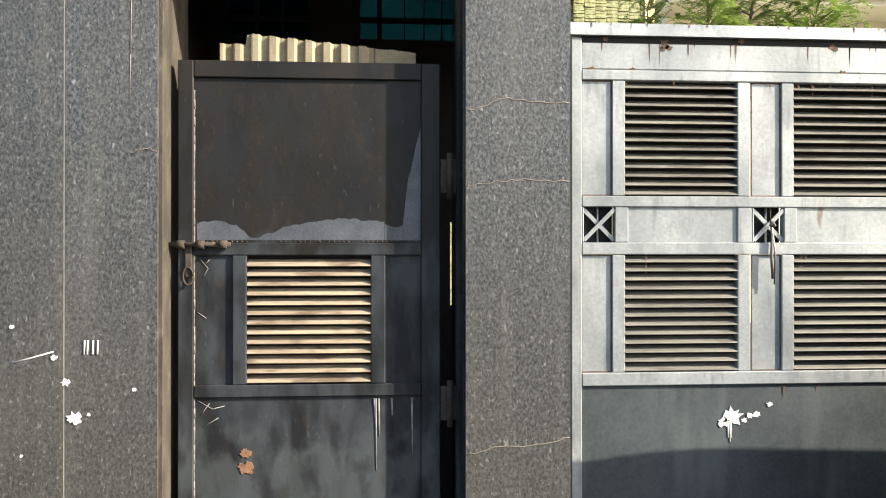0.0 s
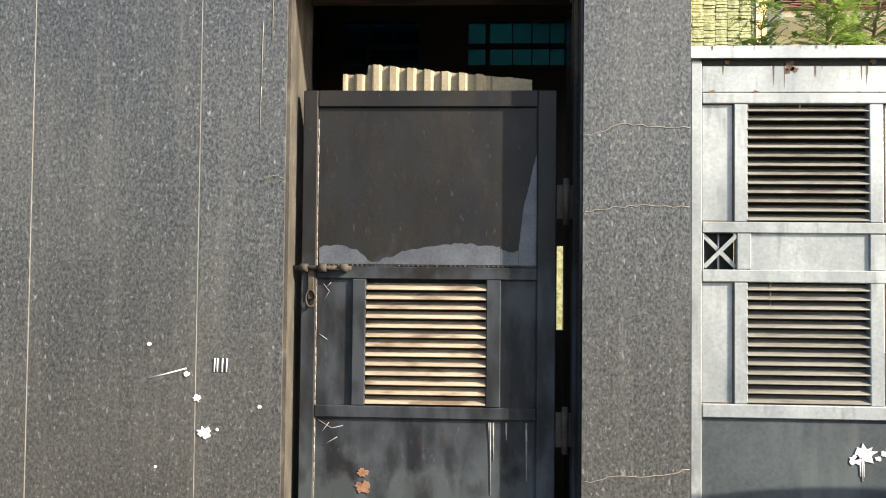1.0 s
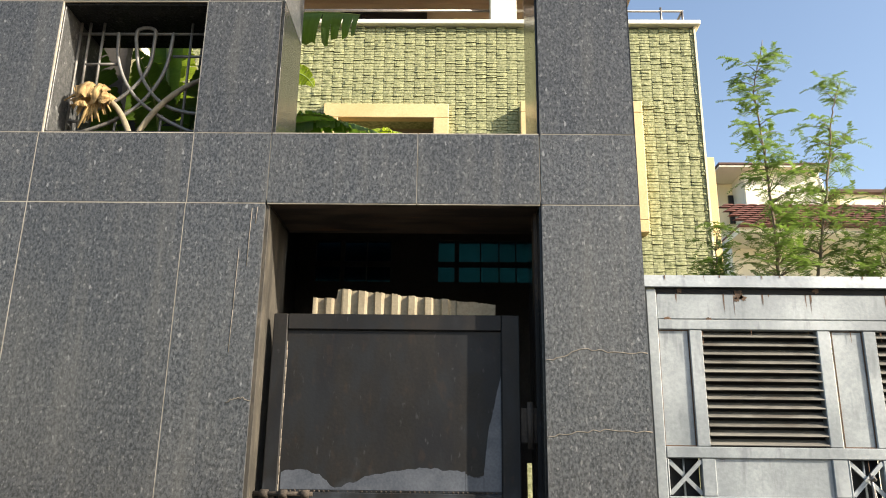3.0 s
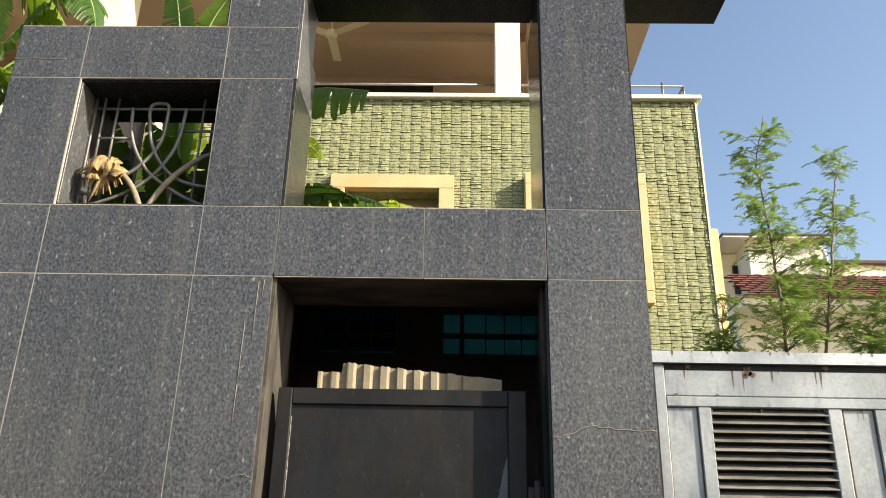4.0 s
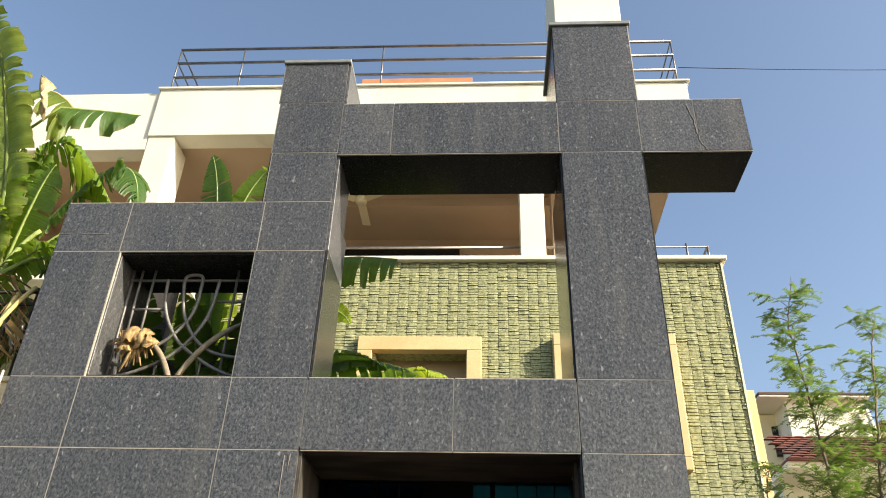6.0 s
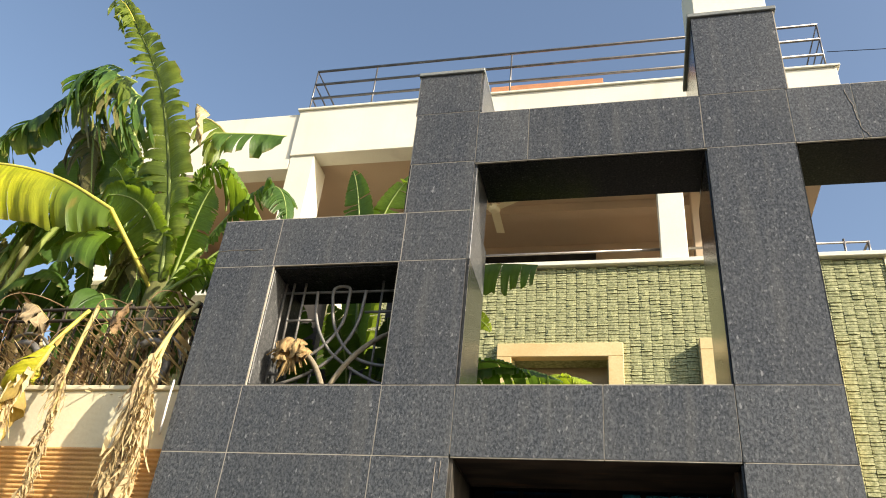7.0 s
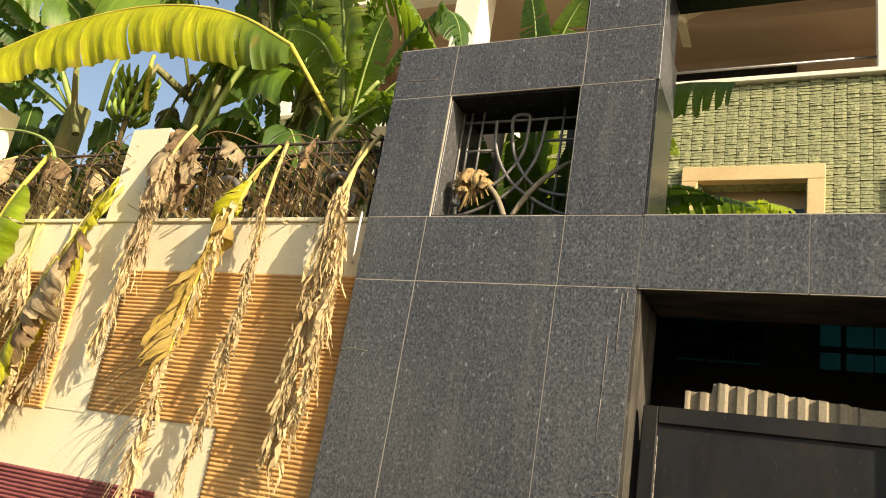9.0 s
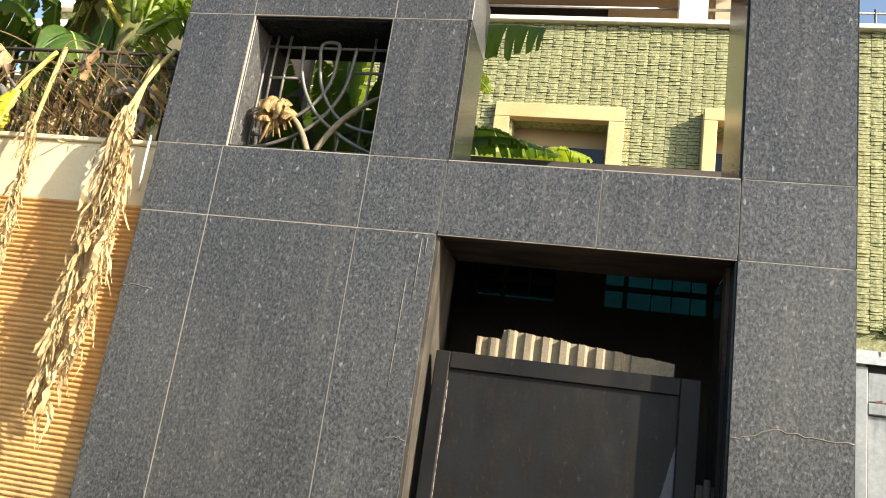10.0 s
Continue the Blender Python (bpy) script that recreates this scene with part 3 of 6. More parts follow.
def ragged(name, x0, x1, z0, tops, seed, label):
    """A thin coat of bare primer whose upper edge is ragged."""
    rng = random.Random(seed)
    bm = bmesh.new()
    n = 48
    rows = []
    for k in range(n + 1):
        u = k / n
        q = u * (len(tops) - 1)
        a = tops[int(q)] + (tops[min(int(q) + 1, len(tops) - 1)] - tops[int(q)]) * (q - int(q))
        z = a + rng.uniform(-0.004, 0.004)
        x = x0 + (x1 - x0) * u
        rows.append([bm.verts.new((x, DY + 0.0105, z0)), bm.verts.new((x, DY + 0.0105, max(z, z0 + 0.001))), bm.verts.new((x, DY + 0.0119, max(z, z0 + 0.001))), bm.verts.new((x, DY + 0.0119, z0))])
    for a, b in zip(rows, rows[1:]):
        for k in range(4):
            bm.faces.new((a[k], a[(k + 1) % 4], b[(k + 1) % 4], b[k]))
    bm.faces.new(rows[0])
    bm.faces.new(rows[-1][::-1])
    return part(name, bm, PRIMER, door, label)


ragged("primer_patch", 0.097, 0.735, 1.597, [1.655, 1.665, 1.65, 1.60, 1.625, 1.65, 1.66, 1.67, 1.672, 1.665, 1.66], 1, "bare blue-grey primer below the black paint")
ragged("primer_patch", 0.80, 0.861, 1.597, [1.66, 1.80, 1.86, 1.93, 1.99], 2, "bare blue-grey primer below the black paint")
ragged("primer_patch", 0.736, 0.799, 1.597, [1.655, 1.645, 1.64, 1.65], 3, "bare blue-grey primer below the black paint")
bolt = part("bolt", T([(0.012, DY - 0.014, 1.582), (0.215, DY - 0.014, 1.582)], 0.008, 10), RUST, door, "rusty sliding bolt")
for x in (0.035, 0.10, 0.175):
    part("bolt_collar", T([(x, DY - 0.014, 1.582), (x + 0.028, DY - 0.014, 1.582)], 0.0145, 10), RUST, bolt)
part("hasp", B(0.062, 0.084, DY - 0.009, DY - 0.001, 1.47, 1.575, bevel=0.002), RUST, bolt)
part("hasp_ring", T([(0.073 + 0.017 * math.cos(a), DY - 0.012, 1.475 + 0.03 * math.sin(a)) for a in [k * 2 * math.pi / 12 for k in range(13)]], 0.004, 6), RUST, bolt)
for z in (1.76, 0.97):
    h = part("hinge", B(0.929, 0.995, DY + 0.005, DY + 0.015, z, z + 0.12, bevel=0.002), RUST, door, "rusty flag hinge")
    part("pin", T([(0.962, DY - 0.002, z - 0.02), (0.962, DY - 0.002, z + 0.14)], 0.011, 10), RUST, h)
random.seed(12)
bm = bmesh.new()
for k in range(46):
    x = 0.10 + k * 0.0165
    if random.random() < 0.75:
        bmesh.ops.create_icosphere(bm, subdivisions=1, radius=random.uniform(0.0025, 0.005), matrix=Matrix.Translation((x, DY + 0.008, 1.592)))
part("weld_bead", bm, RUST, door, "rusty weld beads along the rail")
bm = bmesh.new()
for k in range(60):
    z = 0.25 + k * 0.031
    tube(bm, [(0.0895 + random.uniform(-0.001, 0.001), DY + 0.009, z - 0.004), (0.0895, DY + 0.009, z + 0.03)], random.uniform(0.0014, 0.003), 5)
part("weld_bead", bm, CRACKFILL, door, "pale weld seam along the stile")
bm = bmesh.new()
splat(bm, 0.262, 0.815, 0.026, DY + 0.0115, 5)
splat(bm, 0.262, 0.868, 0.019, DY + 0.0115, 6)
part("rust_mark", bm, RUSTMARK, door, "orange rust mark")
bm = bmesh.new()
for pts in ([(0.11, 1.53), (0.135, 1.50), (0.118, 1.47)], [(0.125, 1.515), (0.14, 1.53)], [(0.10, 1.05), (0.15, 1.02), (0.19, 1.03)], [(0.11, 1.0), (0.14, 1.04)], [(0.12, 0.96), (0.17, 0.99)], [(0.10, 1.35), (0.13, 1.33)], [(0.053, 1.33), (0.053, 1.30)], [(0.238, 1.31), (0.238, 1.36)]):
    tube(bm, [(x, DY + 0.0112, z) for x, z in pts], 0.0016, 5)
for x, z0, z1 in ((0.705, 0.80, 1.05), (0.715, 0.92, 1.05), (0.70, 0.98, 1.05), (0.76, 0.99, 1.05), (0.83, 0.85, 1.05)):
    tube(bm, [(x, DY + 0.0112, z1), (x + 0.002, DY + 0.0112, z0)], [0.004, 0.0018], 5)
part("scratch_mark", bm, SCRATCH, door, "pale scratches and paint drips")
tagged(part("door_post", B(0.985, 0.9985, 0.09, 0.16, 0.0, 2.598), DARKPAINT), "black steel door post beside the granite pier", "post", kind="structure")

# corrugated offcut that rests behind the door's top rail
bm = bmesh.new()
tops = lambda u: 2.318 - 0.055 * max(0, (u - 0.26)) / 0.58 if u > 0.255 else 2.282
n = 120
cols = []
for k in range(n + 1):
    u = 0.165 + 0.68 * k / n
    wave = 0.0 if u > 0.70 else 0.008 * max(-1, min(1, 5.0 * math.sin((u - 0.24) * 2 * math.pi / 0.062)))
    y = DY + 0.062 + wave
    z = tops(u) + random.uniform(-0.002, 0.002)
    cols.append((bm.verts.new((u, y, 2.16)), bm.verts.new((u, y, z)), bm.verts.new((u, y + 0.004, z)), bm.verts.new((u, y + 0.004, 2.16))))
for a, b in zip(cols, cols[1:]):
    for k in range(4):
        bm.faces.new((a[k], a[(k + 1) % 4], b[(k + 1) % 4], b[k]))
bm.faces.new(cols[0])
bm.faces.new(cols[-1][::-1])
tagged(part("corrugated_sheet", bm, SHEET), "torn cream corrugated sheet resting behind the metal door", "sheet")
tagged(part("sheet_support", B(0.16, 0.85, DY + 0.0402, DY + 0.085, 2.10, 2.16, bevel=0.003), DARKPAINT, door), "")

# ---- dark porch behind the door ----
porch = thing("porch", (0.5, 1.4, 0), "dark covered porch behind the metal door", "porch", kind="structure")
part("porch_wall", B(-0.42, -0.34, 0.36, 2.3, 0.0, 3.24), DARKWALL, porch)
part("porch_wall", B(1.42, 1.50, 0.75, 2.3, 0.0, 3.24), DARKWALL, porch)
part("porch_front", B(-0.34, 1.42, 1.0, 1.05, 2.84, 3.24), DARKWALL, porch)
# Walls added around the grille's back to keep light out; one gap left.
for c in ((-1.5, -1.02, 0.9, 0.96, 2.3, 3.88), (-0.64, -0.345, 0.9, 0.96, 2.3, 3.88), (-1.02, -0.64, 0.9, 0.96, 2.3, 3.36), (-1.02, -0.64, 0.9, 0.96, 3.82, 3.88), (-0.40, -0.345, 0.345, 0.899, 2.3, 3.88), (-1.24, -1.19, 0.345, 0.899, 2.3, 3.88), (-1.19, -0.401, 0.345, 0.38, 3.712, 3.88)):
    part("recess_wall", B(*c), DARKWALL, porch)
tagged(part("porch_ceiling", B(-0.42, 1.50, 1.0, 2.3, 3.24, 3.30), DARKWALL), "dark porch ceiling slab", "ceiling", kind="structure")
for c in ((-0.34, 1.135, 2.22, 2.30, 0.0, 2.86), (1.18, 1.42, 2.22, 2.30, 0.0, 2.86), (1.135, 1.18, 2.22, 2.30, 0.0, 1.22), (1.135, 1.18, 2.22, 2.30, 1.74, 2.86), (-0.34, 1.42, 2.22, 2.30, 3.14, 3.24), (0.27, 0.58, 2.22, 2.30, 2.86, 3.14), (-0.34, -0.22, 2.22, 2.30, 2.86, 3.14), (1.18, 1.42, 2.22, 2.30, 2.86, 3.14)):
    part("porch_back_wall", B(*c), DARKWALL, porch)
# Added panel that dims the left teal window from behind.
part("light_block", B(-0.3, 0.33, 2.40, 2.42, 2.91, 3.2), DARKWALL, porch)
for x0, x1, cuts in ((0.58, 1.18, (0.105, 0.27, 0.39, 0.50)), (-0.22, 0.27, (0.16, 0.33))):
    win = thing("window_1", (x0, 2.25, 2.86), "teal glass window with dark bars in the porch", "window", kind="structure")
    part("pane", B(x0, x1, 2.255, 2.261, 2.86, 3.14), TEAL, win)
    part("window_bar", B(x0, x1, 2.235, 2.254, 2.965, 3.0), DARKWALL, win)
    for k, c in enumerate(cuts):
        part("window_bar", B(x0 + c, x0 + c + (0.03 if k == 0 else 0.008), 2.228, 2.2345, 2.86, 3.14), DARKWALL, win)

# ---- main gate ----
gate = thing("driveway_gate", (2.9, 0.12, 0.06), "silver grey painted steel driveway gate with louvred panels", "gate")
GATEY, PERIOD, COUNT = 0.12, 0.6233, 5
END = 1.435 + PERIOD * COUNT + 0.16


def gbar(x0, x1, z0, z1, y0=GATEY, y1=GATEY + 0.04, name="frame_bar", mat=SILVER, bevel=0.003, parent=None, label=""):
    return part(name, B(x0, x1, y0, y1, z0, z1, bevel=bevel), mat, parent or gate, label)


gbar(1.395, 1.433, 0.06, 2.318)
bm = bmesh.new()
vs = [[bm.verts.new((x, y, z)) for y, z in ((GATEY - 0.012, 2.325), (GATEY + 0.05, 2.325), (GATEY + 0.05, 2.375), (GATEY + 0.004, 2.372))] for x in (1.378, END)]
for k in range(4):
    bm.faces.new((vs[0][k], vs[0][(k + 1) % 4], vs[1][(k + 1) % 4], vs[1][k]))
bm.faces.new(vs[0][::-1])
bm.faces.new(vs[1])
part("top_rail", bm, SILVER, gate, "folded top rail with rust runs")
# Black strip that paints in the shade below the top rail.
part("shade_strip", B(1.4335, END, GATEY + 0.008, GATEY + 0.03, 2.3025, 2.3245), BACKDARK, gate, "black strip for the shade under the top rail")
gbar(1.4335, END, 2.208, 2.302, GATEY + 0.006, GATEY + 0.03, "head_panel")
gbar(1.4335, END, 2.168, 2.205)
gbar(1.4335, END, 1.717, 1.756)
gbar(1.4335, END, 1.547, 1.590)
gbar(1.4335, END, 1.080, 1.127)
gbar(1.4335, END, 0.06, 0.11)
part("bottom_sheet", B(1.4335, END, GATEY + 0.012, GATEY + 0.017, 0.1105, 1.0795), SHEETGREY, gate, "dull grey bottom sheet")
for p in range(COUNT + 1):
    o = p * PERIOD
    for z0, z1 in ((1.7565, 2.1675), (1.1275, 1.5465)):
        part("panel", B(1.4335 + o, 1.543 + o, GATEY + 0.012, GATEY + 0.016, z0, z1), SILVER, gate)
        for c in ((1.4335, 1.5435, z0, z0 + 0.004), (1.4335, 1.4365, z0 + 0.004, z1), (1.540, 1.5435, z0 + 0.004, z1), (1.4335, 1.5435, z1 - 0.003, z1)):
            part("seam", B(c[0] + o, c[1] + o, GATEY + 0.009, GATEY + 0.0119, c[2], c[3]), RUSTRUN, gate)
        gbar(1.5435 + o, 1.590 + o, z0, z1, GATEY + 0.002, GATEY + 0.038)
        if p < COUNT:
            gbar(2.003 + o, 2.050 + o, z0, z1, GATEY + 0.002, GATEY + 0.038)
            # Added plate whose black stands for the shade behind the louvres.
            part("shade_plate", B(1.585 + o, 2.008 + o, GATEY + 0.041, GATEY + 0.044, z0 - 0.004, z1 + 0.004), BACKDARK, gate)
            n = 13
            for k in range(n):
                slat(gate, 1.5905 + o, 2.0025 + o, z0 + 0.004 + k * (z1 - z0) / n, 0.036, 34, GATESLAT, GATEY + 0.004)
    gbar(1.553 + o, 1.602 + o, 1.5905, 1.7165, GATEY + 0.002, GATEY + 0.038)
    gbar(1.4335 + o, 1.441 + o, 1.5905, 1.7165, GATEY + 0.002, GATEY + 0.038)
    for s in (1, -1):
        m = pose(1.497 + o, GATEY + 0.012 + 0.004 * s, 1.6535, 0, s * 45, 0)
        bm = box(bmesh.new(), -0.078, 0.078, -0.0035, 0.0035, -0.007, 0.007)
        bmesh.ops.transform(bm, matrix=m, verts=bm.verts[:])
        part("cross_bar", bm, SILVER, gate)
    # Added dark plate in place of the shade behind the cross.
    part("shade_plate", B(1.4335 + o, 1.5535 + o, GATEY + 0.042, GATEY + 0.045, 1.585, 1.72), DARKPAINT, gate)
    tube_pts = [(1.497 + o, GATEY + 0.03, 1.5905), (1.497 + o, GATEY + 0.03, 1.7165)]
    part("cross_bar", T(tube_pts, 0.004, 6), SILVER, gate)
    if p < COUNT:
        part("panel", B(1.6025 + o, 2.003 + o, GATEY + 0.010, GATEY + 0.016, 1.5905, 1.7165), SILVER, gate)
        gbar(2.003 + o, 2.0565 + o, 1.5905, 1.7165, GATEY + 0.002, GATEY + 0.038)
bm = bmesh.new()
splat(bm, 1.985, 0.962, 0.038, GATEY + 0.0115, 8, 3)
splat(bm, 1.955, 0.945, 0.022, GATEY + 0.0115, 18, 0)
for k, (x, z, r) in enumerate([(2.05, 0.965, 0.012), (2.075, 0.97, 0.014), (2.125, 1.005, 0.011), (2.03, 0.95, 0.01)]):
    splat(bm, x, z, r, GATEY + 0.0115, 60 + k)
tagged(part("paint_splash", bm, SPLASH, gate), "splashes of dried white paint", kind="stuff")
random.seed(15)
bm = bmesh.new()
for k in range(90):
    x = random.uniform(1.40, 3.2)
    z = (2.301, 2.204, 2.301, 2.166, 1.716, 1.546, 1.079)[k % 7]
    ln, w = random.uniform(0.012, 0.10) * random.random() + 0.01, random.uniform(0.0012, 0.004)
    run = [(x - w, z), (x + w, z), (x + w * 0.7, z - ln * 0.5), (x + 0.0006, z - ln), (x - w * 0.6, z - ln * 0.55)]
    bm.faces.new([bm.verts.new((p, GATEY + (0.0055 if z > 2.2 else 0.0095), q)) for p, q in run])
for x, z, r in ((1.735, 2.300, 0.020), (1.75, 2.288, 0.013), (1.728, 2.282, 0.010), (2.36, 2.302, 0.014), (2.372, 2.292, 0.009), (1.52, 2.314, 0.012), (2.02, 2.315, 0.013), (2.4, 2.208, 0.012), (1.62, 2.207, 0.010), (1.47, 2.206, 0.012)):
    splat(bm, x, z, r, GATEY + 0.0075, int(x * 999))
for k in range(24):
    x, w, ln = random.uniform(1.39, 3.2), random.uniform(0.001, 0.0035), random.uniform(0.006, 0.030)
    run = [(x - w, 2.371), (x + w, 2.371), (x + w * 0.6, 2.371 - ln * 0.6), (x, 2.371 - ln), (x - w * 0.7, 2.371 - ln * 0.5)]
    bm.faces.new([bm.verts.new((p, GATEY + 0.003 - 0.34 * (2.372 - q) - 0.0012, q)) for p, q in run])
tagged(part("rust_streak", bm, RUSTRUN, gate), "rust runs below the top rail", kind="stuff")
chain = thing("gate_chain", (2.12, GATEY, 1.655), "grey cord hanging from the gate's cross", "chain")
part("cord", T([(2.122, GATEY - 0.006, 1.67), (2.124, GATEY - 0.012, 1.62), (2.121, GATEY - 0.013, 1.53), (2.126, GATEY - 0.012, 1.46)], 0.005, 6), PIPE, chain)
part("cord_end", T([(2.128, GATEY - 0.006, 1.64), (2.135, GATEY - 0.012, 1.55), (2.132, GATEY - 0.012, 1.44)], 0.003, 6), PIPE, chain)
part("knot", T([(2.118, GATEY - 0.008, 1.648), (2.128, GATEY - 0.014, 1.66), (2.134, GATEY - 0.008, 1.65)], 0.008, 6), PIPE, chain)
tagged(part("wall_east", B(END + 0.01, END + 0.6, 0.0, 0.4, 0.0, 2.6, bevel=0.004), GRANITE), "plain granite gate pier", "pier", kind="structure")

# ---- left compound wall ----
cwall = thing("wall_west", (-3.2, 0.1, 0), "cream compound wall with orange ribbed plaster panels", "wall", kind="structure")
WY = 0.05
part("wall_body", B(-9.0, -1.178, WY, WY + 0.2, 0.0, 2.875, bevel=0.004), CREAM, cwall)
part("wall_cap", B(-9.0, -1.178, WY - 0.012, WY + 0.215, 2.8755, 2.897, bevel=0.004), CREAM, cwall)


def ribbed(x0, x1, z0, z1, mat, label):
    """A panel of horizontal rounded plaster ribs, proud of the wall."""
    bm = bmesh.new()
    n = max(1, round((z1 - z0) / 0.0195))
    rng = random.Random(int(-x0 * 100))
    xs = [x0 + (x1 - x0) * k / 40 for k in range(41)]
    rows = []
    for r in range(n):
        for s, d in ((0.0, 0.001), (0.22, 0.007), (0.5, 0.0095), (0.78, 0.007)):
            z = z0 + (r + s) * (z1 - z0) / n
            rows.append([bm.verts.new((x, WY - d - (rng.uniform(0, 0.0035) if d > 0.005 else 0), z + rng.uniform(-0.0012, 0.0012))) for x in xs])
    rows.append([bm.verts.new((x, WY - 0.001, z1)) for x in xs])
    for a, b in zip(rows, rows[1:]):
        for k in range(40):
            f = bm.faces.new((a[k], a[k + 1], b[k + 1], b[k]))
            f.smooth = True
    for col in (0, 40):
        edge = [r[col] for r in rows]
        back = [bm.verts.new((v.co.x, WY + 0.002, v.co.z)) for v in edge]
        for k in range(len(edge) - 1):
            bm.faces.new((edge[k], edge[k + 1], back[k + 1], back[k]))
    return part("ribbed_panel", bm, mat, cwall, label)


ribbed(-2.52, -1.180, 1.925, 2.625, ORANGE, "orange ribbed plaster panel")
ribbed(-1.73, -1.180, 0.3, 1.925, ORANGE, "orange ribbed plaster panel")
ribbed(-4.14, -2.82, 1.90, 2.60, ORANGE, "orange ribbed plaster panel")
ribbed(-3.4, -1.98, 0.3, 1.625, REDRIB, "maroon ribbed plaster panel")
ribbed(-6.9, -4.62, 1.2, 2.60, ORANGE, "orange ribbed plaster panel")
part("pilaster", B(-2.80, -2.535, WY - 0.003, WY + 0.22, 1.91, 3.42), CREAM, cwall, "cream pilaster that rises past the fence")
part("pilaster", B(-4.60, -4.16, WY - 0.016, WY + 0.22, 0.0, 3.72, bevel=0.006), CREAM, cwall, "cream pilaster that rises past the fence")

# ---- iron fence on the wall ----
FY = 0.14


def fence(x0, x1):
    f = thing("iron_fence", ((x0 + x1) / 2, FY, 2.897), "rusty wrought iron fence with half rings on the compound wall", "fence", "fence panels on the wall")
    for z in (2.93, 3.27, 3.33):
        part("rail", T([(x0, FY, z), (x1, FY, z)], 0.008, 6), RUST, f)
    n = max(3, int((x1 - x0) / 0.085))
    for k in range(n + 1):
        x = x0 + (x1 - x0) * k / n
        part("picket", T([(x, FY + 0.002, 2.897), (x, FY + 0.002, 3.35)], 0.0055, 6), RUST, f)
    m = max(1, int((x1 - x0) / 0.45))
    for k in range(m):
        cx = x0 + (x1 - x0) * (k + 0.6) / m
        pts = [(cx + 0.10 * math.cos(a), FY - 0.012, 3.03 + 0.12 * math.sin(a)) for a in (radians(d) for d in range(-80, 130, 12))]
        part("half_ring", T(pts, 0.017, 6), IRON, f)
        pts = [(cx + 0.17 * math.cos(a), FY - 0.012, 3.0 + 0.2 * math.sin(a)) for a in (radians(d) for d in range(10, 130, 12))]
        part("half_ring", T(pts, 0.008, 6), IRON, f)
    return f


fence(-2.53, -1.18)
fence(-4.15, -2.82)
fence(-6.6, -4.61)

# ---- house behind ----
HY = 5.0
house = thing("house", (0, 8, 0), "house with green stone cladding, white roof band and ochre windows", "house")
part("wall", B(-6.4, -0.55, HY + 0.02, HY + 0.25, 0.0, 6.47), GREEN, house)
part("wall", B(0.43, 1.47, HY + 0.02, HY + 0.25, 0.0, 6.47), GREEN, house)
part("wall", B(2.53, 3.29, HY + 0.02, HY + 0.25, 0.0, 6.47), GREEN, house)
part("wall", B(-0.55, 0.43, HY + 0.02, HY + 0.25, 5.35, 6.47), GREEN, house)
part("wall", B(1.47, 2.53, HY + 0.02, HY + 0.25, 5.35, 6.47), GREEN, house)
part("wall", B(-0.55, 0.43, HY + 0.02, HY + 0.25, 0.0, 4.2), GREEN, house)
part("wall", B(1.47, 2.53, HY + 0.02, HY + 0.25, 0.0, 4.2), GREEN, house)
part("side_wall", B(3.05, 3.29, HY + 0.251, 11.0, 0.0, 6.47), CREAM, house)
part("corner_strip", B(3.291, 3.312, HY - 0.02, HY + 0.25, 0.0, 6.47), CREAM, house, "pale corner trim")
part("coping", B(-6.42, 3.36, HY - 0.07, HY + 0.28, 6.475, 6.53, bevel=0.006), WHITE, house, "white parapet coping")
part("set_back_wall", B(3.313, 3.43, HY + 0.10, HY + 0.3, 0.0, 4.97, bevel=0.005), YELLOW, house, "ochre side pier")

# split-stone cladding: columns of pillowed blocks, neighbours shifted by half a block
TW, TH = 0.112, 0.144


def block(verts, faces, x0, x1, z0, z1, y, back, rng):
    """Two thin courses, each bulging in the middle, its lower lip proud and its top set back."""
    xm = x0 + (x1 - x0) * rng.uniform(0.25, 0.75)
    mid = z0 + (z1 - z0) * rng.uniform(0.30, 0.65)
    proud = rng.uniform(0.006, 0.017)
    for za, zb, d in ((z0, mid, proud), (mid, z1, proud * rng.uniform(0.35, 1.35))):
        i, g = len(verts), 0.002
        low = [(x0 + g, y - d * rng.uniform(0.25, 0.95), za + g + rng.uniform(0, 0.006)), (xm, y - d, za + g), (x1 - g, y - d * rng.uniform(0.25, 0.95), za + g + rng.uniform(0, 0.006))]
        top = [(x0 + g, y - d * 0.25, zb), (xm, y - d * rng.uniform(0.45, 0.75), zb), (x1 - g, y - d * 0.25, zb)]
        verts.extend(low + top + [(x0 + g, back, za + g), (x1 - g, back, za + g), (x1 - g, back, zb), (x0 + g, back, zb)])
        faces.extend([(i, i + 1, i + 4, i + 3), (i + 1, i + 2, i + 5, i + 4), (i + 6, i + 7, i + 2, i + 1, i), (i + 3, i + 4, i + 5, i + 8, i + 9), (i + 6, i, i + 3, i + 9), (i + 2, i + 7, i + 8, i + 5)])


def in_window(x0, x1, z0):
    return z0 < 5.40 and ((x0 > -0.70 and x1 < 0.56) or (x0 > 1.40 and x1 < 2.60))


rng = random.Random(21)
verts, faces, tile_spots = [], [], []
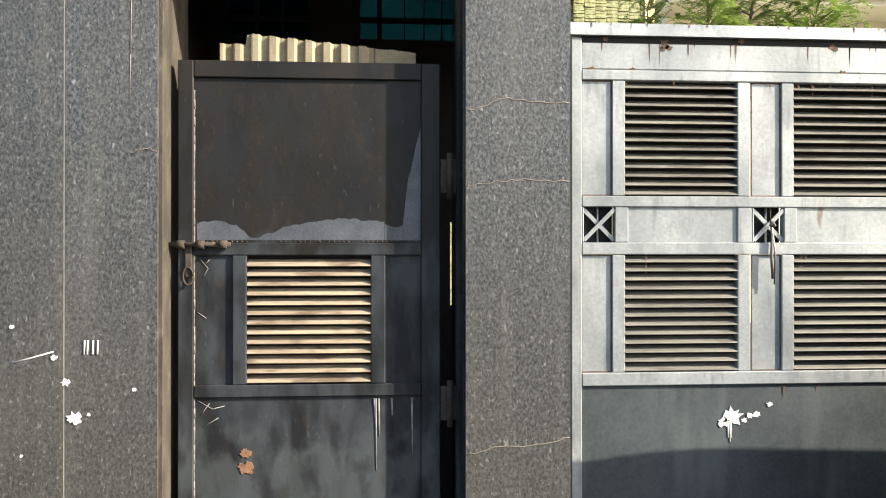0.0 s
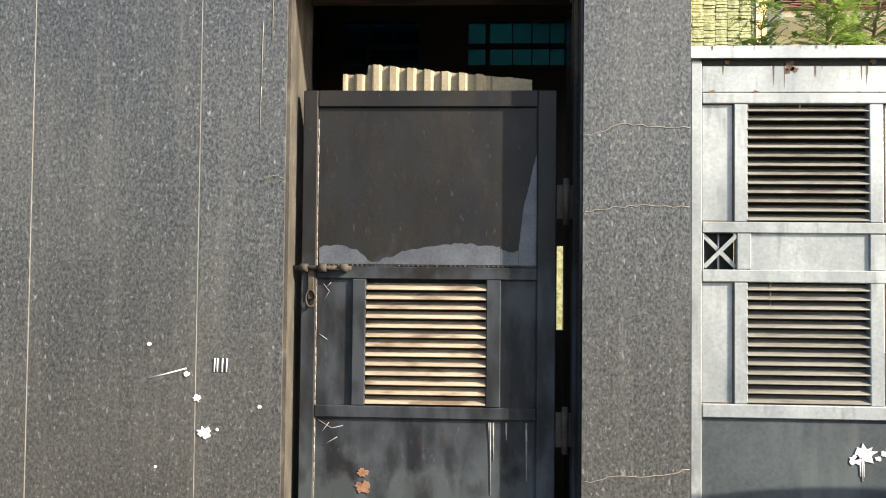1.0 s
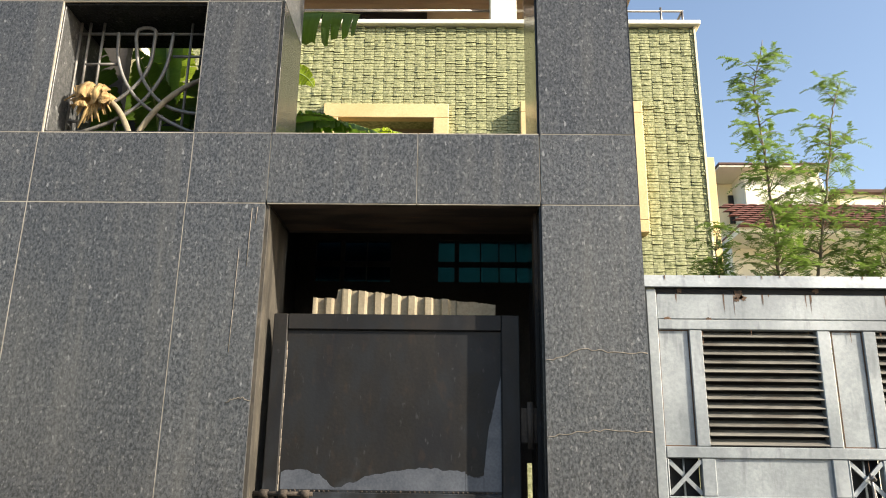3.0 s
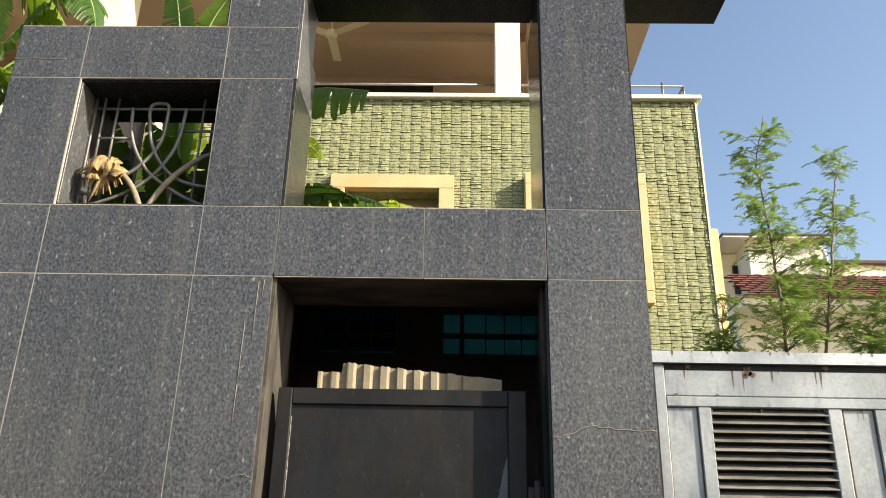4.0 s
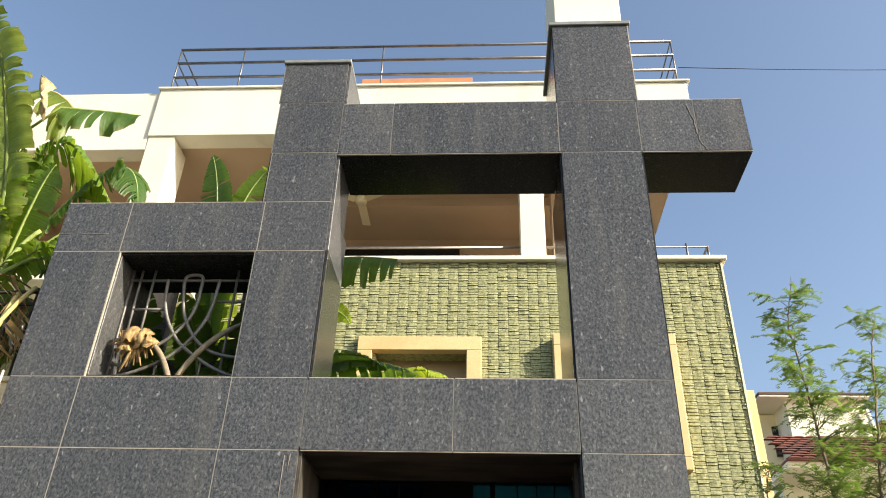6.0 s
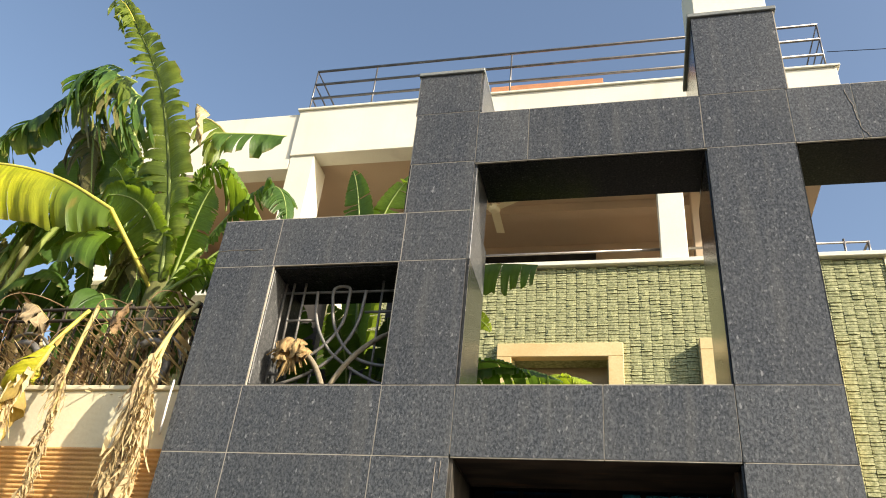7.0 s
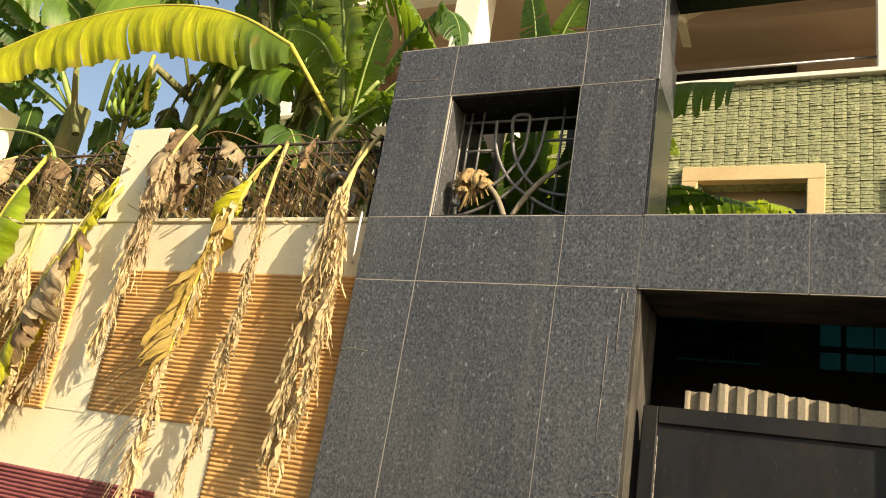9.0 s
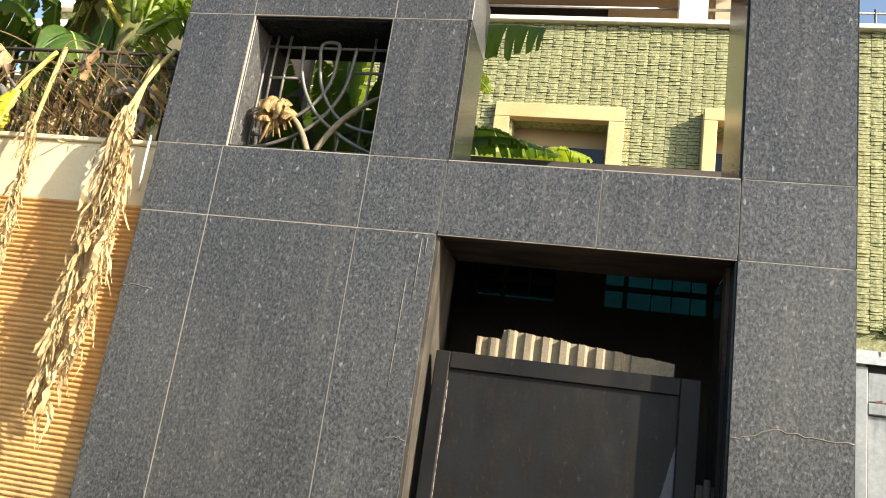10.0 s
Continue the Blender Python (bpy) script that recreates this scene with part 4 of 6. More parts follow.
for row in range(24, 46):
    for col in range(-23, 30):
        x0, z0 = col * TW, row * TH - 0.036 * (col % 2)
        x1 = min(x0 + TW, 3.29)
        if x1 - x0 < 0.02 or z0 > 6.44 or in_window(x0, x1, z0):
            continue
        if -0.70 < x0 < 1.5 and 4.95 < z0 < 6.32:
            tile_spots.append((x0, z0))
            continue
        for k in range(2):
            za, zb = z0 + k * TH / 2, min(z0 + (k + 1) * TH / 2, 6.472)
            if zb - za > 0.02:
                block(verts, faces, x0, x1, za, zb, HY, HY + 0.019, rng)
me = bpy.data.meshes.new("stone_cladding")
me.from_pydata(verts, [], faces)
me.materials.append(GREEN)
clad = new("stone_cladding", me)
clad.parent = house
clad.matrix_parent_inverse = house.matrix_world.inverted()
tagged(clad, "moss green split stone strips in a basket weave", kind="stuff")


def surround(x0, x1, z0, z1, depth, t):
    w = thing("window_2", ((x0 + x1) / 2, HY, z0), "recessed window in a projecting ochre surround", "window", kind="structure")
    y0, y1 = HY - depth, HY + 0.05
    for c in ((x0, x1, y0, y1, z1 - t, z1), (x0, x1, y0, y1, z0, z0 + t), (x0, x0 + t, y0, y1, z0 + t + 0.0005, z1 - t - 0.0005), (x1 - t, x1, y0, y1, z0 + t + 0.0005, z1 - t - 0.0005)):
        part("window_frame", B(*c, bevel=0.006), YELLOW, w)
    part("reveal", B(x0 + 0.02, x1 - 0.02, HY + 0.30, HY + 0.33, z0, z1), TAN, w)
    part("pane", B(x0 + t + 0.03, x1 - t - 0.03, HY + 0.27, HY + 0.28, z0 + t, z1 - t - 0.18), BLACKGLASS, w)
    part("mullion", B((x0 + x1) / 2 - 0.02, (x0 + x1) / 2 + 0.02, HY + 0.24, HY + 0.269, z0 + t, z1 - t - 0.18), TAN, w)
    return w


surround(-0.74, 0.60, 4.05, 5.50, 0.06, 0.16)
surround(1.36, 2.64, 4.05, 5.50, 0.14, 0.13)

# balcony and roof
part("column", B(1.055, 1.345, HY - 0.005, HY + 0.28, 6.531, 8.43, bevel=0.005), WHITE, house, "white balcony column")
part("column", B(-3.79, -3.44, HY - 0.005, HY + 0.45, 6.531, 8.43, bevel=0.005), WHITE, house, "white balcony column")
part("roof_band", B(-3.80, 3.29, HY - 0.03, HY + 0.25, 8.431, 9.25, bevel=0.006), WHITE, house, "white roof parapet band")
part("roof_band", B(-6.42, -3.803, HY + 0.0, HY + 0.25, 8.22, 9.22, bevel=0.006), WHITE, house, "white roof parapet band")
part("coping", B(-3.83, 3.33, HY - 0.06, HY + 0.28, 9.2505, 9.285, bevel=0.004), WHITE, house, "white parapet coping")
part("column", B(-6.42, -6.1, HY + 0.01, HY + 0.45, 6.531, 8.219, bevel=0.005), WHITE, house, "white balcony column")
tagged(part("roof_soffit", B(-6.4, 3.24, HY + 0.251, 9.2, 8.50, 8.62), TAN), "tan balcony ceiling", "ceiling", kind="structure")
part("balcony_back_wall", B(-6.2, 2.3, 7.6, 7.75, 5.8, 8.499), TAN, house)
part("balcony_floor", B(-6.4, 3.28, HY + 0.251, 7.6, 5.60, 5.75), CONCRETE, house)
part("balcony_side_wall", B(-6.4, -6.2, HY + 0.26, 7.59, 5.8, 8.499), TAN, house)
part("balcony_beam", B(-3.44, 1.6, HY + 1.5, HY + 1.7, 8.36, 8.499), TAN, house)
part("inner_column", B(1.55, 1.85, HY + 1.2, HY + 1.5, 5.75, 8.499), TAN, house)
part("dark_opening", B(-1.9, 0.23, 7.55, 7.599, 5.8, 8.33), BLACKGLASS, house, "dark balcony door")
for y, z in ((HY + 0.1, 6.745),):
    part("balcony_rail", T([(-3.44, y, z), (1.05, y, z)], 0.016, 8), PIPE, house)
    part("balcony_rail", T([(1.35, y, z), (3.22, y, z), (3.22, y + 2.4, z)], 0.016, 8), PIPE, house)
for x in (2.98, 3.22, 2.2):
    part("rail_post", T([(x, HY + 0.1, 6.53), (x, HY + 0.1, 6.79 if x == 2.98 else 6.745)], 0.013, 8), PIPE, house)
for z in (9.61, 9.89, 10.16):
    part("roof_rail", T([(-3.74, HY + 2.2, z), (-3.74, HY + 0.1, z), (3.22, HY + 0.1, z), (3.22, HY + 2.2, z)], 0.02, 8), PIPE, house)
for x, y in ((-3.74, HY + 0.1), (-3.74, HY + 1.1), (-2.8, HY + 0.1), (-0.8, HY + 0.1), (1.6, HY + 0.1), (3.22, HY + 0.1), (3.22, HY + 1.1)):
    part("rail_post", T([(x, y, 9.285), (x, y, 10.16)], 0.012, 8), PIPE, house)
part("roof_slab", B(-6.4, 3.28, HY + 0.251, 9.2, 8.63, 8.75), CONCRETE, house)
part("roof_room", B(-1.17, 0.45, HY + 0.6, HY + 2.0, 8.75, 10.03, bevel=0.005), BRICKTANK, house, "terracotta coloured roof box")
part("ledge", B(-6.6, -2.6, HY - 0.6, HY + 0.018, 5.9, 6.0, bevel=0.005), WHITE, house, "white sun ledge")
part("ledge", B(-6.6, -2.6, HY - 0.45, HY + 0.018, 5.35, 5.42, bevel=0.005), WHITE, house, "white sun ledge")
fan = thing("ceiling_fan", (-1.1, 6.1, 8.5), "cream ceiling fan in the balcony", "fan")
part("rod", T([(-1.1, 6.1, 8.5), (-1.1, 6.1, 8.22)], 0.012, 8), CREAM, fan)
part("hub", T([(-1.1, 6.1, 8.24), (-1.1, 6.1, 8.21), (-1.1, 6.1, 8.15), (-1.1, 6.1, 8.13)], [0.04, 0.085, 0.085, 0.04], 16), CREAM, fan)
for a in (-30, 90, 210):
    bm = bmesh.new()
    box(bm, 0.08, 0.60, -0.06, 0.06, -0.004, 0.004, bevel=0.003)
    bmesh.ops.transform(bm, matrix=pose(-1.1, 6.1, 8.17, 6, 0, a), verts=bm.verts[:])
    part("blade", bm, CREAM, fan)


# single stones of the part seen through the portal
shapes = []
for v in range(10):
    verts, faces = [], []
    for k in range(2):
        block(verts, faces, 0.0, TW, k * TH / 2, (k + 1) * TH / 2, 0.0, 0.019, rng)
    sm = bpy.data.meshes.new("stone")
    sm.from_pydata(verts, [], faces)
    sm.materials.append(GREEN_STONE)
    shapes.append(sm)
for x, z in tile_spots:
    ob = new("stone", shapes[rng.randrange(10)])
    ob.parent = house
    ob.location = Vector((x, HY, z)) - house.location


# ---- banana plants ----
def blade_mesh(pts, width, droop, rng, tears, side_bias=(1.0, 1.0), flat=0.0, curl=0.5, start=0.12):
    """A torn banana blade: two halves along the midrib, each split into ribbons whose ends part and hang."""
    bm = bmesh.new()
    vein = bm.loops.layers.uv.new("vein")
    n = len(pts) - 1
    for sgn, bias in ((1, side_bias[0]), (-1, side_bias[1])):
        k = int(n * start)
        while k < n:
            run = (rng.choice((1, 1, 2, 2, 3)) if tears > 0.82 else rng.choice((1, 2, 2, 3, 4, 6, 8))) if rng.random() < tears else rng.randint(6, 14)
            if tears < 0.16:
                run = rng.randint(4, 7)
            last = min(n, k + run)
            hang = droop * rng.uniform(0.8, 1.25) + (0.15 * rng.random() if run < 4 else 0)
            length = rng.uniform(0.86, 1.05)
            skew = rng.uniform(-0.12, 0.12)
            if tears < 0.16:
                hang, length, skew = droop * rng.uniform(0.97, 1.03), rng.uniform(0.96, 1.02), -0.24
            rows = []
            for j in range(k, last + 1):
                s = j / n
                w = width * bias * length * min(1.0, (max(s - start + 0.02, 0.0) / 0.22) ** 0.6) * (1 - max(0, (s - 0.55) / 0.47) ** 2.2)
                w = max(w, 0.004)
                d = (pts[min(j + 1, n)] - pts[max(j - 1, 0)]).normalized()
                side = d.cross(Vector((0, 0, 1)))
                if side.length < 0.15:
                    side = Vector((1, 0.15, 0)) - d * d.x
                side = side.normalized()
                up = side.cross(d).normalized()
                if flat:
                    face = d.cross(Vector((0.25, 1, 0))).normalized()
                    if face.dot(side) < 0:
                        face = -face
                    side = (side * (1 - flat) + face * flat).normalized()
                    up = side.cross(d).normalized()
                pinch = 0.0 if k == 0 else (0.5 if j == k else (-0.5 if j == last else 0.0)) * (0.25 if tears < 0.16 else 1.0)
                step = (pts[min(j + 1, n)] - pts[max(j - 1, 0)]).length / 2
                row = []
                for q in range(5):
                    u = q / 4
                    a = hang * (0.25 + 0.75 * u ** (1 - curl * 0.5))
                    off = side * sgn * (w * u * math.cos(a)) + up * (0.05 * w * math.sin(u * 3.1)) - Vector((0, 0, 1)) * (w * u * math.sin(a))
                    along = d * (w * u * (0.28 + skew) + pinch * step * u * 0.9)
                    row.append(bm.verts.new(pts[j] + off + along + up * (0.010 * (1 if j % 2 else -1) * u * min(1, w * 5)) + Vector((0, 0, rng.uniform(-0.004, 0.004)))))
                rows.append(row)
            for j, (a, b) in enumerate(zip(rows, rows[1:]), k):
                for q in range(4):
                    f = bm.faces.new((a[q], a[q + 1], b[q + 1], b[q]))
                    f.smooth = True
                    for loop, (du, dv) in zip(f.loops, ((0, 0), (0, 1), (1, 1), (1, 0))):
                        loop[vein].uv = ((j + du) * 0.02, (q + dv) / 4)
            k = last
    return bm


def banana_leaf(parent, a, b, c, width, mat, droop=0.5, tears=0.5, seed=1, bias=(1.0, 1.0), rib=MIDRIB, flat=0.0, label="", start=0.12):
    rng = random.Random(seed)
    pts = curve3(a, b, c, 72)
    leaf = part("leaf", blade_mesh(pts, width, droop, rng, tears, bias, flat, 0.5, start), mat, parent, label, keep=1)
    r0 = 0.022 if width > 0.2 else 0.012
    part("midrib", T(pts[::4], [r0 * (1 - 0.85 * i / 18) for i in range(len(pts[::4]))], 6), rib, leaf)
    return leaf


def hung_leaf(parent, ctrl, width, way, mat, tears=0.5, seed=1, rib=MIDRIB, r=0.014, start=0.0, blunt=0.5, petiole=None, label="", crumple=0.0, gap=1.0):
    """Half of a folded leaf: a blade that falls to one side of its midrib, pleated and torn from the edge inward."""
    rng = random.Random(seed)
    v = [Vector(p) for p in ctrl]
    v = [2 * v[0] - v[1]] + v + [2 * v[-1] - v[-2]]
    pts = []
    for i in range(1, len(v) - 2):
        m = max(3, int((v[i + 1] - v[i]).length / 0.024))
        for q in range(m):
            t = q / m
            pts.append(0.5 * (2 * v[i] + (v[i + 1] - v[i - 1]) * t + (2 * v[i - 1] - 5 * v[i] + 4 * v[i + 1] - v[i + 2]) * t * t + (3 * v[i] - v[i - 1] - 3 * v[i + 1] + v[i + 2]) * t ** 3))
    pts.append(v[-2])
    n = len(pts) - 1
    bm = bmesh.new()
    vein = bm.loops.layers.uv.new("vein")
    k = int(n * start)
    way = Vector(way).normalized()
    while k < n:
        run = rng.choice((1, 1, 2) if tears > 0.95 else (2, 2, 3, 4)) if rng.random() < tears else rng.randint(6, 13)
        last = min(n, k + run)
        ln, out, slant = rng.uniform(0.84, 1.06) - 0.25 * tears * rng.random(), rng.uniform(-0.10, 0.10) * (0.5 + tears), rng.uniform(-0.10, 0.10) * tears
        out = out if gap else 0.0
        rows = []
        for j in range(k, last + 1):
            s = (j / n - start) / (1 - start)
            w = width * ln * min(1.0, (0.18 + s / 0.22) ** 0.7) * (1 - (1 - blunt) * max(0.0, (s - 0.5) / 0.5) ** 2)
            d = (pts[min(j + 1, n)] - pts[max(j - 1, 0)]).normalized()
            step = (pts[min(j + 1, n)] - pts[max(j - 1, 0)]).length / 2
            pinch = (0.4 if j == k and k > int(n * start) else (-0.4 if j == last and last < n else 0.0)) * (0.3 + tears) * gap
            pleat = 0.009 * math.sin(j * 1.9) + 0.014 * math.sin(j * 0.6 + seed)
            row = []
            for q in range(6):
                u = q / 5
                o = way * w * u + d * (w * u * slant + pinch * step * u * u) + Vector((0, -0.25 * w * math.sin(u * 2.4) + out * w * u * u * 2 + pleat * u, 0))
                row.append(bm.verts.new(pts[j] + o + Vector((rng.uniform(-1, 1), rng.uniform(-1, 1), rng.uniform(-1, 1))) * crumple * u + Vector((0, 0, rng.uniform(-0.012, 0.012) * (u > 0.9) * (0.3 + tears)))))
            rows.append(row)
        for j, (a, b) in enumerate(zip(rows, rows[1:]), k):
            for q in range(5):
                f = bm.faces.new((a[q], a[q + 1], b[q + 1], b[q]))
                f.smooth = True
                for loop, (du, dv) in zip(f.loops, ((0, 0), (0, 1), (1, 1), (1, 0))):
                    loop[vein].uv = ((j + du) * 0.024, (q + dv) / 5)
        k = last
    leaf = part("leaf", bm, mat, parent, label, keep=1)
    line = pts[::4] if pts[::4][-1] == pts[-1] else pts[::4] + [pts[-1]]
    if petiole:
        line = [Vector(petiole)] + line
    part("midrib", T(line, [r * (1 - 0.7 * i / len(line)) for i in range(len(line))], 6), rib, leaf)
    return leaf


def pseudostem(parent, pts, r):
    return part("pseudostem", T(curve3(*pts, 10), [r * (1.15 - 0.4 * i / 10) for i in range(11)], 12), STALK, parent)


def hanging_dry(name, pts3, width, seed, label, mat=LEAF_DRY, rib=DRYRIB, count=70, green=None, behind=False, loose=0.0, stem=0.011):
    """A dead leaf that hangs down the wall: a bent midrib with shrivelled, twisted ribbons along it."""
    rng = random.Random(seed)
    pts = [Vector((p.x, max(p.y, -0.05) if p.z < 2.85 else p.y, p.z)) for p in curve3(*pts3, 40)]
    ob = thing(name, pts3[0], label, "dead leaf", "dead banana leaves on the wall")
    part("midrib", T(pts[::2], [stem * (1 - 0.75 * i / 20) for i in range(21)], 6), rib, ob)
    tan, aged = bmesh.new(), bmesh.new()
    for k in range(int(count * 0.9)):
        bm = aged if k % 6 < 1 else tan
        s = rng.uniform(0.22, 1.0) ** 0.85
        at = int(s * 40)
        base = pts[at] + Vector((rng.uniform(-0.012, 0.012), rng.uniform(-0.02, 0.01), 0)) + Vector((rng.uniform(-0.16, 0.16), rng.uniform(-0.05, 0.05), rng.uniform(-0.16, 0.0))) * (1.0 if loose else 0.0)
        d = (pts[min(at + 1, 40)] - pts[max(at - 1, 0)]).normalized()
        sg = rng.choice((-1, 1))
        ln = width * rng.uniform(0.30, 1.15) * (1.1 - 0.3 * s) * (1 + loose)
        w = rng.choice((0.002, 0.003, 0.0035, 0.005, 0.007, 0.013)) * rng.uniform(0.7, 1.3)
        p = base.copy()
        way = (Vector((sg * rng.uniform(0.05, 0.45), rng.uniform(-0.4, 0.1), -0.3)) + d * 0.8).normalized()
        if loose:
            way = Vector((rng.uniform(-0.6, 0.6), rng.uniform(-0.3, 0.3), rng.uniform(-1.0, -0.2))).normalized()
        tw, prev, m = rng.uniform(0, 6), None, 9
        for i in range(m + 1):
            t = i / m
            ww = w * (1.0 if t < 0.85 else 0.5) * rng.uniform(0.45, 1.25) + 0.0006
            tw += rng.uniform(-1.15, 1.15)
            perp = Vector((math.cos(tw), 0.8 * math.sin(tw), rng.uniform(-0.4, 0.4)))
            cur = (bm.verts.new(p - perp * ww), bm.verts.new(p + perp * ww))
            if prev:
                bm.faces.new((prev[0], prev[1], cur[1], cur[0]))
            prev = cur
            way = (way * 0.8 + Vector((rng.uniform(-0.45, 0.45), rng.uniform(-0.22, 0.22), -0.42))).normalized()
            p = p + way * (ln / m)
            if behind:
                p.z, p.y = max(p.z, 2.90), min(max(p.y, 0.165), 0.34)
            else:
                p.y = min(max(p.y, -0.10), 0.03) if p.z < 2.88 else min(max(p.y, -0.2), 0.34)
    tagged(part("ribbon", tan, mat, ob, keep=1), kind="stuff")
    tagged(part("ribbon", aged, LEAF_BEIGE, ob, keep=1), kind="stuff")
    if green:
        part("half_green_blade", blade_mesh(pts, width * 0.55, 0.9, rng, 0.9), green, ob, "yellowing torn blade", keep=1)
    return ob


def plant(name, stem, r, leaves, label):
    p = thing(name, stem[0], label, "banana plant", "banana plants behind the fence")
    pseudostem(p, stem, r)
    for i, (a, b, c, w, mat, droop, tears, bias, *flat) in enumerate(leaves):
        banana_leaf(p, a, b, c, w, mat, droop, tears, seed=i * 7 + int(abs(stem[0][0]) * 10), bias=bias, flat=flat[0] if flat else 0.35, start=flat[1] if len(flat) > 1 else 0.12)
    return p


G, LT, YW = LEAF_GREEN, LEAF_LIGHT, LEAF_YELLOW
one = (1.0, 1.0)
front = plant("banana_plant", ((-1.75, 0.55, 0.12), (-1.78, 0.52, 2.0), (-1.76, 0.48, 3.7)), 0.10, [
    ((-1.78, 0.5, 3.6), (-1.77, 0.55, 4.52), (-1.28, 0.5, 4.05), 0.24, LT, 0.8, 0.86, one),
    ((-1.76, 0.5, 3.6), (-1.42, 0.6, 4.36), (-1.14, 0.5, 4.05), 0.20, G, 0.8, 0.86, one),
    ((-1.74, 0.5, 3.5), (-1.45, 0.55, 3.95), (-1.15, 0.6, 3.75), 0.17, LT, 0.6, 0.5, one, 0.6),
    ((-1.74, 0.5, 3.5), (-1.85, 0.3, 4.0), (-2.2, 0.25, 4.1), 0.18, LT, 0.5, 0.4, one, 0.8),
    ((-1.74, 0.5, 3.5), (-1.6, 0.35, 3.95), (-1.5, 0.28, 4.15), 0.14, LT, 0.4, 0.5, one, 0.8),
    ((-1.74, 0.55, 3.6), (-2.0, 0.7, 4.4), (-2.3, 0.7, 4.75), 0.20, LEAF_MID, 0.4, 0.88, one, 0.7),
    ((-1.74, 0.5, 3.4), (-1.5, 0.3, 3.6), (-1.32, 0.25, 3.62), 0.10, LT, 0.6, 0.6, one, 0.4),
    ((-1.72, 0.5, 3.2), (-1.5, 0.4, 3.45), (-1.25, 0.38, 3.0), 0.18, G, 0.8, 0.5, one),
    ((-1.72, 0.5, 3.0), (-1.6, 0.4, 3.3), (-1.7, 0.33, 2.92), 0.18, G, 0.8, 0.5, one),
    ((-1.72, 0.45, 3.5), (-1.5, 0.4, 3.7), (-1.30, 0.35, 3.5), 0.14, G, 0.9, 0.8, one),
], "leafy banana plant with one long yellowing leaf")
hung_leaf(front, [(-2.03, 0.22, 3.99), (-2.42, 0.20, 4.21), (-2.78, 0.15, 4.30), (-3.23, 0.10, 4.31), (-3.74, 0.02, 4.19), (-4.12, -0.06, 4.00), (-4.36, -0.16, 3.84)], 0.40, (0.26, 0.12, -1), LEAF_TURNING, 0.10, 41, YELLOWRIB, 0.013, blunt=0.85, petiole=(-1.75, 0.46, 3.55), label="long yellowing leaf, folded along its midrib", gap=0.0)
for i, way in enumerate(((1, 0.0, 0.12), (-1, 0.05, -0.1))):
    hung_leaf(front, [(-1.69, 0.36, 3.61), (-1.80, 0.33, 4.19), (-2.04, 0.30, 4.88), (-2.23, 0.28, 5.24), (-2.44, 0.28, 5.56), (-2.62, 0.28, 5.85)], 0.165 + 0.02 * i, way, LEAF_MID, (0.72, 0.90)[i], 42 + i, MIDRIB, 0.014, blunt=0.2, label="upright torn olive leaf", gap=(1.0, 2.0)[i])
hung_leaf(front, [(-2.66, 0.27, 5.84), (-2.56, 0.26, 5.74), (-2.45, 0.26, 5.58)], 0.26, (0.1, -0.1, -1), LEAF_MID, 0.97, 48, YELLOWRIB, 0.005, blunt=0.7, crumple=0.03, label="crumpled olive leaf tip")
hung_leaf(front, [(-2.31, 0.30, 3.86), (-2.22, 0.29, 3.90), (-2.10, 0.28, 3.90), (-2.02, 0.28, 3.86)], 0.27, (0.15, -0.1, -1), LEAF_LIGHT, 0.0, 44, MIDRIB, 0.008, blunt=1.0, label="short leaf folded over")
hung_leaf(front, [(-1.72, 0.45, 4.70), (-1.63, 0.50, 4.73), (-1.46, 0.55, 4.75), (-1.33, 0.60, 4.77)], 0.20, (-0.1, 0.1, -1), LEAF_GREEN, 0.7, 45, MIDRIB, 0.008, blunt=0.4, petiole=(-1.85, 0.45, 4.55), label="narrow torn leaf held level")
hung_leaf(front, [(-1.87, 0.40, 4.90), (-1.80, 0.38, 4.84), (-1.74, 0.38, 4.78)], 0.42, (0.25, -0.1, -1), LEAF_DRY, 0.95, 46, DRYRIB, 0.006, blunt=0.8, crumple=0.03, label="shrivelled cream leaf end")
